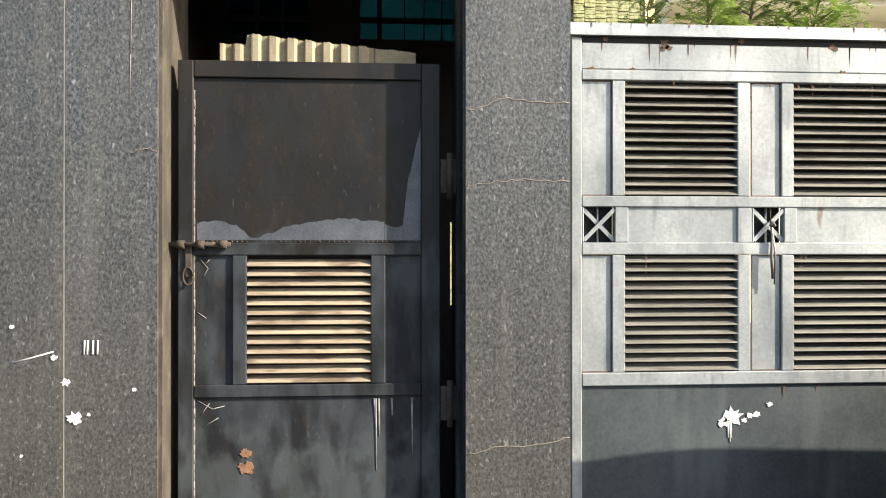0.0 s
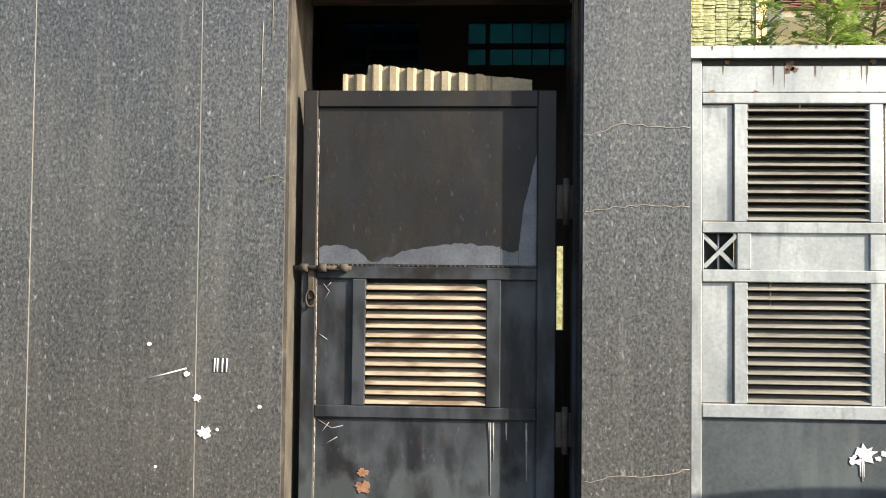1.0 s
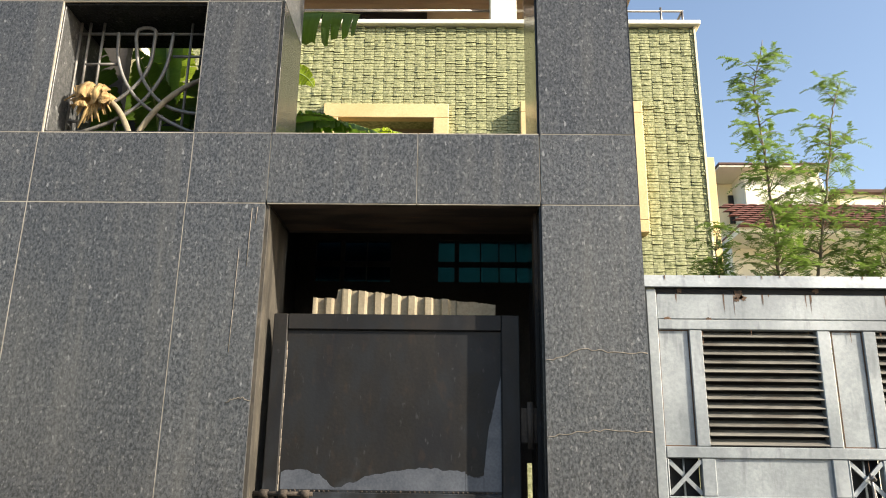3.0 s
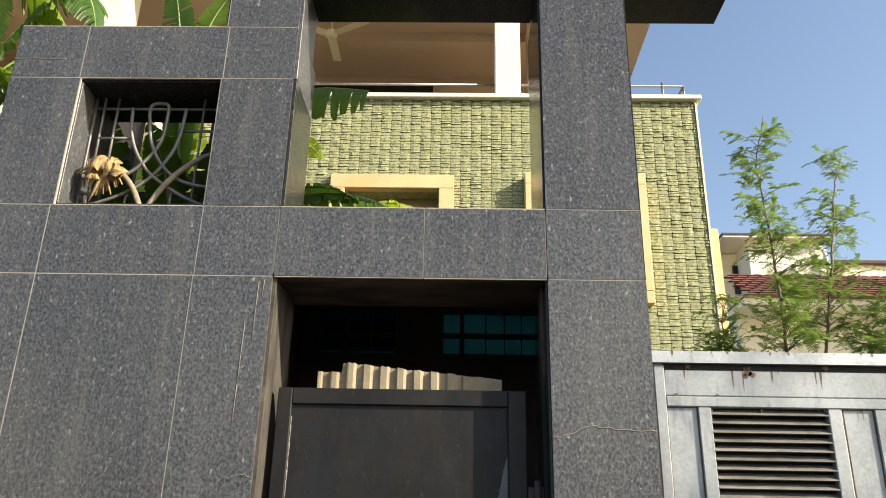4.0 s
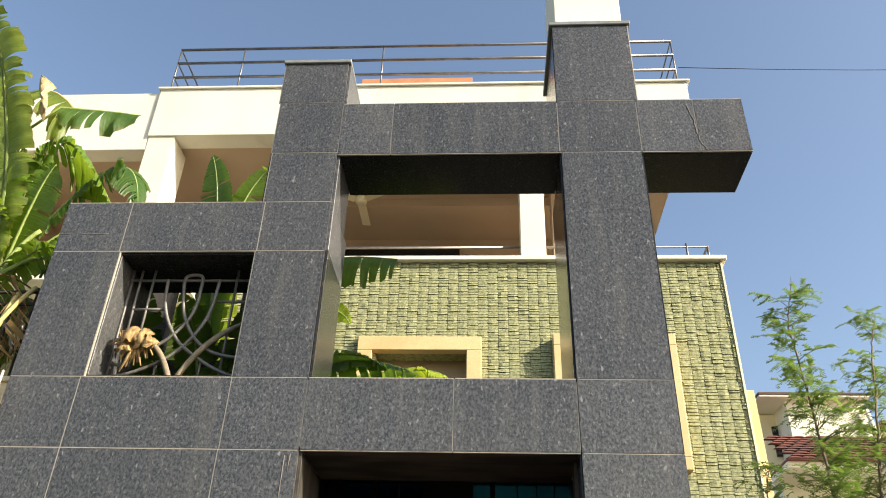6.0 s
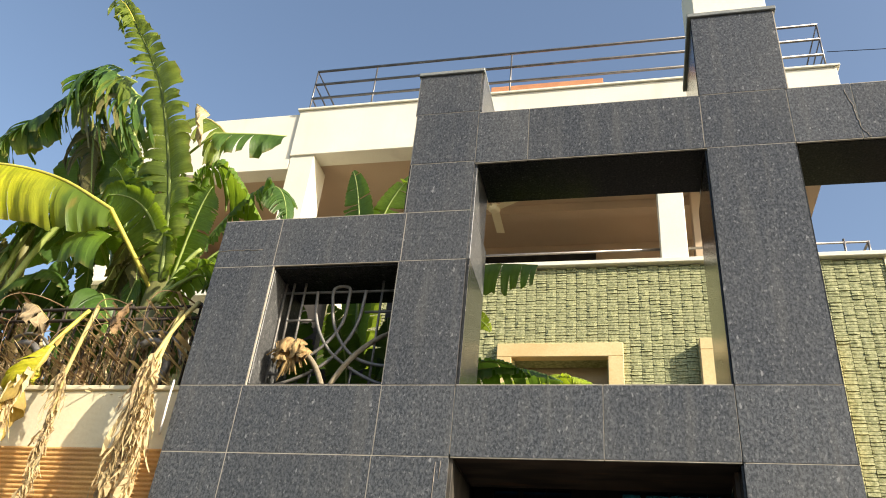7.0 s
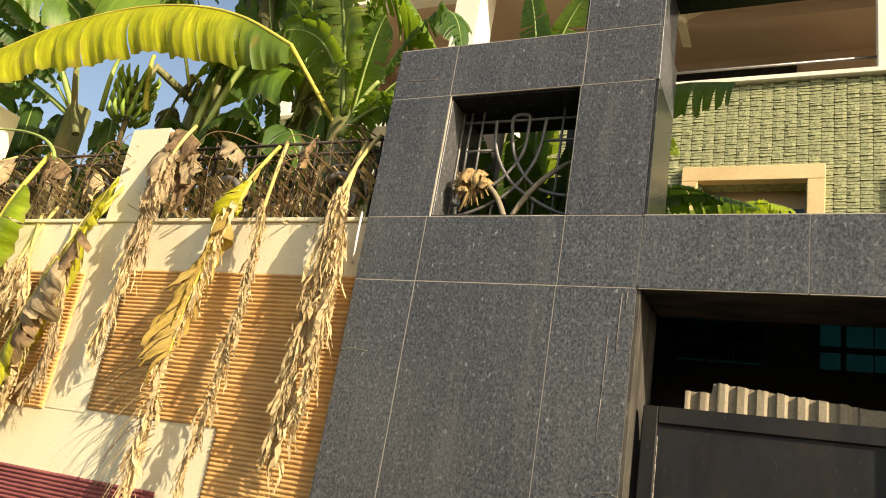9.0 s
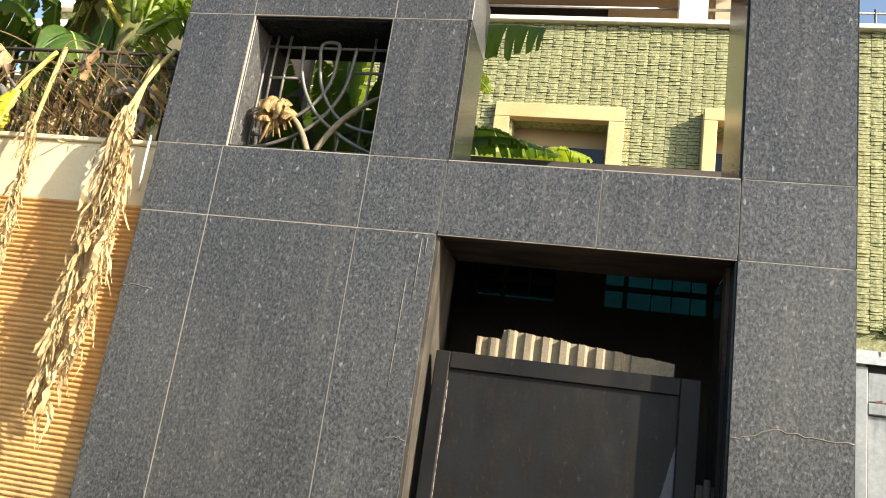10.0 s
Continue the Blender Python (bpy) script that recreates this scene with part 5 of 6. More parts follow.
dark = plant("banana_plant", ((-2.35, 0.95, 0.12), (-2.3, 0.92, 2.2), (-2.3, 0.85, 4.1)), 0.11, [
    ((-2.35, 0.8, 3.9), (-2.60, 0.8, 4.7), (-2.71, 0.75, 5.25), 0.24, G, 0.3, 0.4, one, 0.9),
    ((-2.4, 0.8, 4.2), (-2.72, 0.6, 5.0), (-2.35, 0.4, 4.20), 0.30, LEAF_BROWNGREEN, 1.3, 0.95, one, 0.3),
    ((-2.3, 0.8, 3.8), (-2.45, 0.4, 4.15), (-2.75, 0.3, 3.9), 0.2, LT, 0.6, 0.6, one, 0.5),
    ((-2.3, 0.8, 3.8), (-2.15, 0.45, 4.2), (-2.25, 0.35, 4.4), 0.2, LT, 0.4, 0.5, one, 0.8),
    ((-2.3, 0.7, 3.3), (-2.5, 0.45, 3.75), (-2.9, 0.4, 3.2), 0.2, G, 0.8, 0.5, one),
    ((-2.3, 0.7, 3.2), (-2.1, 0.45, 3.6), (-1.85, 0.4, 3.1), 0.2, G, 0.8, 0.5, one),
    ((-2.3, 0.7, 3.0), (-2.2, 0.5, 3.4), (-2.35, 0.35, 2.95), 0.2, G, 0.8, 0.5, one),
    ((-2.35, 0.8, 4.0), (-2.6, 0.5, 4.35), (-2.75, 0.35, 3.75), 0.22, G, 0.8, 0.5, one),
    ((-2.3, 0.8, 3.9), (-2.2, 0.5, 4.5), (-2.0, 0.35, 3.9), 0.22, G, 0.8, 0.5, one),
], "dark green banana plant with torn leaves")
for k, (ctrl, w, m, tears) in enumerate((([(-2.23, 0.60, 4.09), (-2.37, 0.58, 4.49), (-2.49, 0.55, 4.91)], 0.15, G, 0.3), ([(-1.77, 0.50, 3.71), (-1.76, 0.48, 4.04), (-1.70, 0.45, 4.35)], 0.13, LEAF_LIGHT, 0.4), ([(-2.60, 0.70, 4.20), (-2.77, 0.66, 4.61), (-2.77, 0.62, 4.92)], 0.17, G, 0.6))):
    for i, way in enumerate(((1, 0.15, 0.1), (-1, 0.1, 0.0))):
        hung_leaf(dark, ctrl, w, way, m, tears, 70 + 2 * k + i, MIDRIB, 0.012, blunt=0.4, petiole=(-2.2, 0.8, 3.8))
hung_leaf(dark, [(-2.11, 0.60, 4.87), (-1.99, 0.58, 4.97), (-1.81, 0.56, 4.88), (-1.65, 0.55, 4.70)], 0.36, (-0.1, -0.2, -1), LEAF_MID, 0.92, 80, DRYRIB, 0.012, blunt=0.6, petiole=(-2.0, 0.7, 4.0))
for i, (way, w, m) in enumerate((((0.15, -0.3, -1), 0.34, G), ((0.3, 0.4, -1), 0.42, G), ((0.05, -0.1, -1), 0.30, G), ((0.4, 0.1, -1), 0.38, LEAF_MID))):
    hung_leaf(dark, [(-2.44, 0.50 + 0.02 * i, 5.16), (-2.60, 0.46, 5.30), (-2.72, 0.42, 5.33), (-2.80, 0.42, 5.12), (-2.95, 0.41, 4.95), (-3.13, 0.40, 4.81), (-3.31, 0.40, 4.62)], w, way, m, 0.96, 52 + i, MIDRIB, 0.010, blunt=0.35, petiole=(-2.28, 0.82, 4.0), label="arching leaf torn into ribbons", gap=1.4)
for i, (x, z, w, m) in enumerate(((-2.62, 5.30, 0.72, G), (-2.50, 5.20, 0.85, LEAF_MID), (-2.40, 5.06, 0.78, G), (-2.55, 5.10, 0.80, LEAF_BROWNGREEN), (-2.28, 4.90, 0.62, G))):
    hung_leaf(dark, [(x + 0.14, 0.37 + 0.02 * i, z - 0.06), (x, 0.36 + 0.02 * i, z), (x - 0.16, 0.36 + 0.02 * i, z - 0.10)], w, (0.25 + 0.08 * i, -0.1, -1), m, 0.98, 156 + i, MIDRIB, 0.005, blunt=0.6, label="frayed leaf hanging in ribbons", gap=1.4)
for ends, r, m in ((((-2.75, 0.40, 3.58), (-2.69, 0.40, 4.02), (-2.61, 0.40, 4.11)), 0.020, MIDRIB), (((-2.66, 0.38, 3.56), (-2.53, 0.38, 3.93), (-2.43, 0.38, 4.07)), 0.018, MIDRIB), (((-3.53, 0.35, 3.77), (-3.54, 0.35, 4.06), (-3.50, 0.35, 4.16)), 0.016, MIDRIB), (((-3.14, 0.35, 3.74), (-3.21, 0.35, 4.02), (-3.21, 0.35, 4.14)), 0.016, YELLOWRIB), (((-2.64, 0.45, 3.60), (-2.70, 0.45, 3.84), (-2.73, 0.45, 4.10)), 0.030, STALK), (((-3.62, 0.30, 3.58), (-3.74, 0.30, 3.83), (-3.83, 0.30, 4.06)), 0.022, STALK), (((-1.62, 0.30, 3.45), (-1.55, 0.30, 3.65), (-1.47, 0.30, 3.76)), 0.014, MIDRIB), (((-1.66, 0.30, 3.45), (-1.50, 0.30, 3.58), (-1.40, 0.30, 3.60)), 0.012, MIDRIB)):
    part("petiole", T(curve3(*ends, 8), [r * (1.1 - 0.05 * i) for i in range(9)], 8), m, dark)
plant("banana_plant", ((-3.15, 0.7, 0.12), (-3.2, 0.75, 2.2), (-3.12, 0.75, 4.0)), 0.11, [
    ((-3.15, 0.75, 3.8), (-2.75, 0.6, 4.2), (-2.45, 0.5, 3.75), 0.20, G, 0.8, 0.4, one),
    ((-3.15, 0.7, 3.2), (-3.4, 0.45, 3.55), (-3.7, 0.4, 3.0), 0.2, G, 0.8, 0.5, one),
    ((-3.15, 0.7, 3.1), (-3.0, 0.45, 3.5), (-2.9, 0.35, 3.0), 0.2, G, 0.8, 0.5, one),
], "banana plant with broad light leaves")
tall = plant("banana_plant", ((-3.95, 0.6, 0.12), (-4.0, 0.55, 2.0), (-3.95, 0.5, 3.9)), 0.10, [
    ((-3.95, 0.5, 3.8), (-4.45, 0.05, 4.62), (-4.82, -0.40, 4.27), 0.24, G, 1.0, 0.75, one, 0.2),
    ((-3.95, 0.5, 3.8), (-4.73, 0.20, 4.78), (-5.51, -0.35, 4.87), 0.22, G, 0.9, 0.85, one, 0.2),
    ((-3.95, 0.5, 3.8), (-4.50, 0.12, 4.40), (-4.60, -0.22, 4.00), 0.20, G, 1.1, 0.9, one, 0.2),
    ((-3.95, 0.5, 3.8), (-4.85, 0.2, 4.25), (-5.10, -0.3, 3.90), 0.22, G, 1.1, 0.85, one, 0.2),
    ((-3.30, 0.0, 3.25), (-3.85, 0.03, 3.48), (-4.85, -0.1, 3.36), 0.20, LEAF_LIME, 0.9, 0.4, one, 0.2, 0.62),
], "tall banana plant with arching leaves")
hung_leaf(tall, [(-4.06, 0.35, 4.55), (-4.29, 0.05, 4.79), (-4.58, -0.20, 4.97), (-4.79, -0.40, 4.98), (-5.01, -0.55, 4.94)], 0.37, (0.22, 0.1, -1), LEAF_LIGHT, 0.22, 61, MIDRIB, 0.012, blunt=0.9, petiole=(-3.95, 0.5, 3.8), label="broad arching leaf with a torn edge")
for i, (way, w, m) in enumerate((((-1, 0.1, -0.35), 0.26, G), ((1, 0.15, 0.25), 0.27, LEAF_GREEN))):
    hung_leaf(tall, [(-4.06, 0.40, 4.33), (-4.31, 0.30, 4.73), (-4.37, 0.10, 4.94), (-4.50, 0.00, 5.12), (-4.60, -0.15, 5.29), (-4.82, -0.30, 5.56), (-4.98, -0.42, 5.78)], w, way, m, 0.88, 63 + i, MIDRIB, 0.013, blunt=0.75, petiole=(-3.95, 0.5, 3.8), label="upright dark leaf torn into strips", gap=2.2)
hung_leaf(tall, [(-3.33, 0.50, 4.65), (-3.62, 0.40, 4.82), (-3.96, 0.30, 5.07), (-4.19, 0.25, 5.24), (-4.32, 0.20, 5.25)], 0.44, (-0.35, -0.1, -1), LEAF_LIGHT, 0.12, 66, MIDRIB, 0.012, blunt=0.7, petiole=(-3.12, 0.7, 3.9), label="broad light leaf folded along its midrib")
for i, way in enumerate(((1, 0.1, -0.1), (-1, 0.1, 0.15))):
    hung_leaf(tall, [(-4.02, 0.55, 4.4), (-4.12, 0.50, 4.77), (-4.23, 0.45, 5.14), (-4.37, 0.40, 5.52)], 0.20, way, LEAF_LIGHT, 0.5, 67 + i, MIDRIB, 0.010, blunt=0.7)
hung_leaf(tall, [(-3.39, -0.06, 3.06), (-3.46, -0.06, 2.94), (-3.52, -0.06, 2.75), (-3.58, -0.06, 2.55), (-3.63, -0.06, 2.29), (-3.64, -0.06, 1.99)], 0.30, (1, 0.0, -0.25), LEAF_LIME, 0.6, 62, YELLOWRIB, 0.014, blunt=0.8, petiole=(-3.42, 0.05, 3.31), label="bright leaf hanging in front of the wall")
plant("banana_plant", ((-5.3, 0.8, 0.12), (-5.3, 0.8, 2.0), (-5.25, 0.7, 3.6)), 0.10, [
    ((-5.25, 0.7, 3.5), (-5.6, 0.5, 4.6), (-6.4, 0.3, 4.3), 0.28, G, 0.8, 0.7, one),
    ((-5.25, 0.7, 3.5), (-4.9, 0.5, 4.4), (-4.4, 0.3, 4.0), 0.28, G, 0.8, 0.7, one),
    ((-5.25, 0.7, 3.5), (-5.3, 0.4, 4.3), (-5.1, 0.2, 3.7), 0.24, LT, 0.8, 0.6, one),
], "banana plant with drooping green leaves")
young = plant("banana_plant", ((-0.85, 1.3, 0.12), (-0.85, 1.27, 1.8), (-0.84, 1.22, 3.2)), 0.10, [
    ((-0.84, 1.2, 3.1), (-0.84, 1.05, 4.20), (-0.58, 0.95, 4.70), 0.12, LT, 0.2, 0.3, one, 0.9),
    ((-0.85, 1.2, 3.1), (-0.90, 1.0, 4.20), (-1.01, 0.95, 4.75), 0.12, G, 0.2, 0.35, one, 0.9),
    ((-0.95, 1.45, 3.1), (-1.16, 1.88, 3.95), (-1.14, 1.9, 4.55), 0.17, LEAF_LIME, 0.2, 0.3, one, 0.9),
    ((-0.95, 1.40, 3.1), (-1.35, 1.95, 3.80), (-1.46, 2.0, 4.30), 0.17, LT, 0.2, 0.3, one, 0.9),
    ((-0.85, 1.40, 3.1), (-0.92, 1.95, 3.80), (-0.88, 2.0, 4.30), 0.17, LT, 0.2, 0.3, one, 0.9),
    ((-0.85, 1.2, 3.1), (-0.70, 1.2, 3.6), (-0.6, 1.15, 3.75), 0.10, G, 0.4, 0.5, one, 0.7),
    ((-0.85, 0.80, 2.9), (-0.86, 0.5, 3.15), (-0.78, 0.28, 3.12), 0.045, LT, 0.3, 0.0, one, 0.6),
    ((-0.6, 1.22, 3.24), (0.10, 1.2, 3.43), (0.46, 1.12, 3.37), 0.12, LEAF_LIME, 0.55, 0.35, one, 0.2),
    ((-0.7, 1.15, 3.2), (-0.15, 1.02, 3.40), (0.32, 0.98, 3.32), 0.10, G, 0.7, 0.6, one, 0.1),
    ((-0.75, 0.8, 2.7), (-0.95, 0.62, 3.25), (-1.02, 0.55, 3.62), 0.13, G, 0.3, 0.3, one, 0.8),
    ((-0.75, 0.8, 2.7), (-0.72, 0.70, 3.2), (-0.85, 0.62, 3.60), 0.14, G, 0.3, 0.4, one, 0.8),
    ((-0.75, 0.8, 2.7), (-0.55, 0.68, 3.1), (-0.52, 0.60, 3.50), 0.14, G, 0.3, 0.3, one, 0.8),
    ((-0.75, 0.8, 2.7), (-0.62, 0.60, 3.0), (-0.45, 0.50, 3.15), 0.10, LT, 0.4, 0.4, one, 0.6),
    ((-0.82, 1.2, 3.15), (-0.25, 1.05, 3.44), (0.16, 0.95, 3.34), 0.10, G, 0.5, 0.5, one, 0.2),
    ((-0.8, 1.5, 3.4), (-0.50, 1.9, 4.14), (-0.25, 1.95, 4.11), 0.10, LEAF_LIME, 0.2, 0.1, one, 0.9),
    ((-0.7, 0.80, 2.8), (-0.52, 0.6, 3.2), (-0.42, 0.45, 3.1), 0.10, G, 0.6, 0.3, one, 0.6),
], "young banana plant behind the granite window")

hung_leaf(young, [(-0.30, 0.68, 3.80), (-0.15, 0.68, 3.83), (0.01, 0.68, 3.845), (0.215, 0.68, 3.83)], 0.19, (-0.10, 0.1, -1), LEAF_GREEN, 0.8, 93, MIDRIB, 0.006, blunt=0.8, petiole=(-0.33, 1.0, 3.4), label="dark leaf hanging with a fringed edge")

# bunch of unripe fruit
bunch = thing("banana_bunch", (-3.28, 0.35, 3.55), "bunch of unripe green bananas beside the pilaster", "bananas")
part("stalk", T([(-3.15, 0.7, 4.0), (-3.25, 0.42, 4.1), (-3.29, 0.36, 3.9), (-3.28, 0.35, 3.5)], [0.03, 0.028, 0.025, 0.015], 8), STALK, bunch)
rng = random.Random(77)
for tier in range(4):
    z = 3.93 - tier * 0.08
    for k in range(14):
        a = k * 2 * math.pi / 14 + tier * 0.4
        o = Vector((math.cos(a), math.sin(a), 0))
        c = Vector((-3.285, 0.355, z))
        part("banana", T([c + o * 0.03, c + o * 0.085 + Vector((0, 0, -0.005)), c + o * 0.12 + Vector((0, 0, 0.035)), c + o * 0.125 + Vector((0, 0, 0.08))], [0.008, 0.014, 0.014, 0.005], 6), FRUIT, bunch)

# ---- shaded undergrowth behind the fence ----
rng = random.Random(31)
for i in range(9):
    x = -1.95 - 0.38 * i
    leaves = []
    for k in range(7):
        dx, top = rng.uniform(-0.5, 0.5), rng.uniform(3.05, 3.75)
        y = rng.uniform(0.40, 0.60)
        leaves.append(((x, 0.75, 2.5), (x + dx * 0.5, y + 0.1, top + 0.15), (x + dx, y, top - rng.uniform(0.0, 0.35)), rng.uniform(0.10, 0.17), rng.choice((G, G, LEAF_BROWNGREEN)), 0.7, 0.6, one, 0.5))
    plant("banana_plant", ((x, 0.8, 0.12), (x, 0.78, 1.4), (x, 0.75, 2.5)), 0.06, leaves, "young banana shoot in the shade behind the fence")

# ---- dead leaves over the fence and wall ----
hanging_dry("dead_leaf", ((-1.27, 0.12, 3.34), (-1.31, -0.10, 2.72), (-1.355, -0.05, 1.84)), 0.25, 1, "long dry tan banana leaf hanging down the wall", count=400)
hanging_dry("dead_leaf", ((-1.34, 0.12, 3.31), (-1.25, -0.10, 2.72), (-1.275, -0.05, 1.97)), 0.23, 2, "dry tan banana leaf hanging down the wall", count=330)
hanging_dry("dead_leaf", ((-1.80, 0.12, 3.33), (-1.68, -0.10, 2.60), (-1.78, -0.05, 1.68)), 0.18, 3, "dry tan banana leaf hanging down the wall", count=300)
hanging_dry("dead_leaf", ((-1.84, 0.12, 3.31), (-1.93, -0.11, 2.70), (-2.07, -0.05, 2.14)), 0.20, 4, "half-dry banana leaf with a yellow midrib", LEAF_DRY, YELLOWRIB, 150, LEAF_GOLD)
hanging_dry("dead_leaf", ((-2.36, 0.05, 3.42), (-2.34, -0.10, 3.05), (-2.40, -0.03, 2.72)), 0.24, 5, "beige shrivelled leaf draped over the pilaster", LEAF_BEIGE, DRYRIB, 200)
hanging_dry("dead_leaf", ((-2.46, 0.03, 3.08), (-2.42, -0.08, 2.75), (-2.49, -0.03, 2.30)), 0.26, 15, "dry tan leaf beside the pilaster", LEAF_DRY, DRYRIB, 190)
hanging_dry("dead_leaf", ((-2.72, 0.12, 3.22), (-2.90, -0.14, 2.50), (-3.16, -0.10, 1.92)), 0.24, 6, "half-dry banana leaf with a yellow midrib", LEAF_DRY, YELLOWRIB, 160, LEAF_YELLOW)
hanging_dry("dead_leaf", ((-2.95, 0.12, 3.08), (-2.95, -0.10, 2.40), (-3.06, -0.06, 1.78)), 0.20, 7, "dry tan banana leaf hanging down the wall", count=240)
hanging_dry("dead_leaf", ((-3.30, 0.12, 3.0), (-3.22, -0.10, 2.40), (-3.30, -0.06, 1.85)), 0.20, 17, "dry tan banana leaf hanging down the wall", count=200)
hanging_dry("dead_leaf", ((-4.04, 0.12, 3.0), (-3.85, -0.10, 2.50), (-3.86, -0.06, 2.05)), 0.26, 8, "dry brown banana leaf hanging down the wall", LEAF_BROWN, DRYRIB, 200)
hanging_dry("dead_leaf", ((-4.35, 0.12, 3.2), (-4.25, -0.12, 2.60), (-4.35, -0.06, 2.0)), 0.28, 9, "dry tan banana leaf hanging down the wall", count=220)
hanging_dry("dead_leaf", ((-2.03, -0.06, 2.28), (-2.02, -0.08, 1.95), (-2.05, -0.06, 1.46)), 0.26, 10, "dry frayed leaf end hanging low on the wall", LEAF_DRY, DRYRIB, 70)
for i, (x, z, m) in enumerate([(-1.25, 3.30, LEAF_DRY), (-1.55, 3.32, LEAF_BROWN), (-1.68, 3.30, LEAF_BROWN), (-2.0, 3.32, LEAF_BROWN), (-2.15, 3.33, LEAF_DRY), (-2.32, 3.35, LEAF_BROWN), (-3.0, 3.3, LEAF_BROWN), (-3.5, 3.3, LEAF_DRY), (-3.75, 3.3, LEAF_BROWN), (-4.15, 3.3, LEAF_DRY)]):
    hanging_dry("dead_leaf", ((x, 0.26, z + 0.02), (x + 0.03, 0.20, z - 0.10), (x - 0.02, 0.22, z - 0.36)), 0.18, 30 + i, "shrivelled leaf caught behind the iron fence", m, LEAF_BROWN, 30, behind=True, loose=0.4, stem=0.004)

rng = random.Random(404)
for i in range(25):
    x = -1.28 - 0.13 * i + rng.uniform(-0.06, 0.06)
    if -2.82 < x < -2.53:
        continue
    z = rng.uniform(3.12, 3.42)
    hanging_dry("dead_leaf", ((x + rng.uniform(-0.15, 0.15), 0.30, z + 0.05), (x, 0.06, z - 0.02), (x + rng.uniform(-0.1, 0.1), rng.uniform(0.0, 0.1), z - rng.uniform(0.2, 0.45))), rng.uniform(0.14, 0.26), 500 + i, "shrivelled leaf tangled in the iron fence", (LEAF_DRY, LEAF_BEIGE, LEAF_DRY, LEAF_BROWN, LEAF_DRY)[i % 5], LEAF_BROWN, 36, behind=True, loose=0.35, stem=0.004)
for i, (x, z, dx, w, m) in enumerate([(-2.44, 3.36, 0.09, 0.30, LEAF_BEIGE), (-2.40, 3.20, 0.08, 0.22, LEAF_BROWN), (-2.47, 3.24, 0.05, 0.24, LEAF_BEIGE), (-2.42, 3.42, 0.06, 0.16, LEAF_BROWN), (-2.36, 3.28, 0.06, 0.12, LEAF_BEIGE), (-1.62, 3.33, -0.06, 0.10, LEAF_BROWN), (-2.1, 3.34, 0.05, 0.10, LEAF_BEIGE), (-3.0, 3.2, 0.03, 0.12, LEAF_DRY), (-3.35, 3.3, 0.08, 0.14, LEAF_BROWN), (-4.2, 3.35, 0.1, 0.16, LEAF_DRY), (-1.95, 3.05, -0.05, 0.07, LEAF_YELLOW), (-2.88, 3.12, -0.12, 0.08, LEAF_YELLOW)]):
    ob = thing("dead_leaf", (x, 0.1, z), "broad curled dead leaf over the iron fence", "dead leaf", "dead banana leaves on the wall")
    hung_leaf(ob, [(x - dx - 0.05, 0.10, z + 0.02), (x, 0.08, z - 0.02), (x + dx + 0.05, 0.07, z - 0.10)], 0.10 + 0.7 * w, (0.1, -0.1, -1), m, 0.8, 900 + i, DRYRIB, 0.004, blunt=0.7, crumple=0.022)

for ctrl, w, way, m, tears, label in (
        ([(-2.68, -0.05, 3.09), (-2.76, -0.06, 2.93), (-2.85, -0.06, 2.74)], 0.10, (0.7, -0.1, -1), LEAF_YELLOW, 0.95, "yellow torn end of a dying leaf"),
        ([(-2.90, -0.08, 2.64), (-2.96, -0.08, 2.50), (-3.03, -0.08, 2.32)], 0.28, (1, -0.1, -0.45), LEAF_BEIGE, 0.35, "broad beige piece of a dead leaf"),
        ([(-3.04, -0.08, 2.25), (-3.08, -0.08, 2.10), (-3.12, -0.08, 1.93)], 0.24, (1, -0.1, -0.6), LEAF_YELLOW, 0.4, "yellow piece of a dying leaf"),
        ([(-1.80, -0.06, 3.04), (-1.83, -0.06, 2.96), (-1.88, -0.06, 2.85)], 0.15, (-1, -0.1, -0.5), LEAF_YELLOW, 0.4, "yellow piece of a dying leaf"),
        ([(-1.91, -0.07, 2.72), (-1.97, -0.07, 2.48), (-2.00, -0.07, 2.2)], 0.24, (-0.6, -0.1, -1), LEAF_GOLD, 0.97, "golden torn piece of a dying leaf")):
    ob = thing("dead_leaf", ctrl[0], label, "dead leaf", "dead banana leaves on the wall")
    hung_leaf(ob, ctrl, w, way, m, tears, int(-ctrl[0][0] * 1000), YELLOWRIB, 0.008, blunt=0.7, crumple=0.010)

for k, (ctrl, w, m) in enumerate((([(-4.05, 0.02, 3.46), (-4.25, -0.03, 3.40), (-4.45, -0.06, 3.36), (-4.62, -0.08, 3.30)], 0.42, LEAF_BEIGE), ([(-4.10, -0.03, 3.36), (-4.30, -0.05, 3.28), (-4.52, -0.06, 3.20)], 0.40, LEAF_BROWN), ([(-3.70, 0.05, 3.30), (-3.80, 0.02, 3.26), (-3.95, 0.0, 3.18)], 0.26, LEAF_BEIGE))):
    ob = thing("dead_leaf", ctrl[0], "brown fringed leaf hanging over the pilaster and fence", "dead leaf", "dead banana leaves on the wall")
    hung_leaf(ob, ctrl, w, (0.25, -0.05, -1), m, 0.97, 960 + k, DRYRIB, 0.006, blunt=0.8, crumple=0.02)

hanging_dry("dead_leaf", ((-3.38, 0.10, 2.95), (-3.06, -0.10, 2.43), (-2.99, -0.06, 1.85)), 0.26, 18, "dry tan banana leaf hanging down the wall", count=210)
hanging_dry("dead_leaf", ((-3.10, 0.10, 2.95), (-2.80, -0.10, 2.44), (-2.84, -0.06, 2.00)), 0.24, 19, "dry beige banana leaf hanging down the wall", LEAF_BEIGE, DRYRIB, 170)
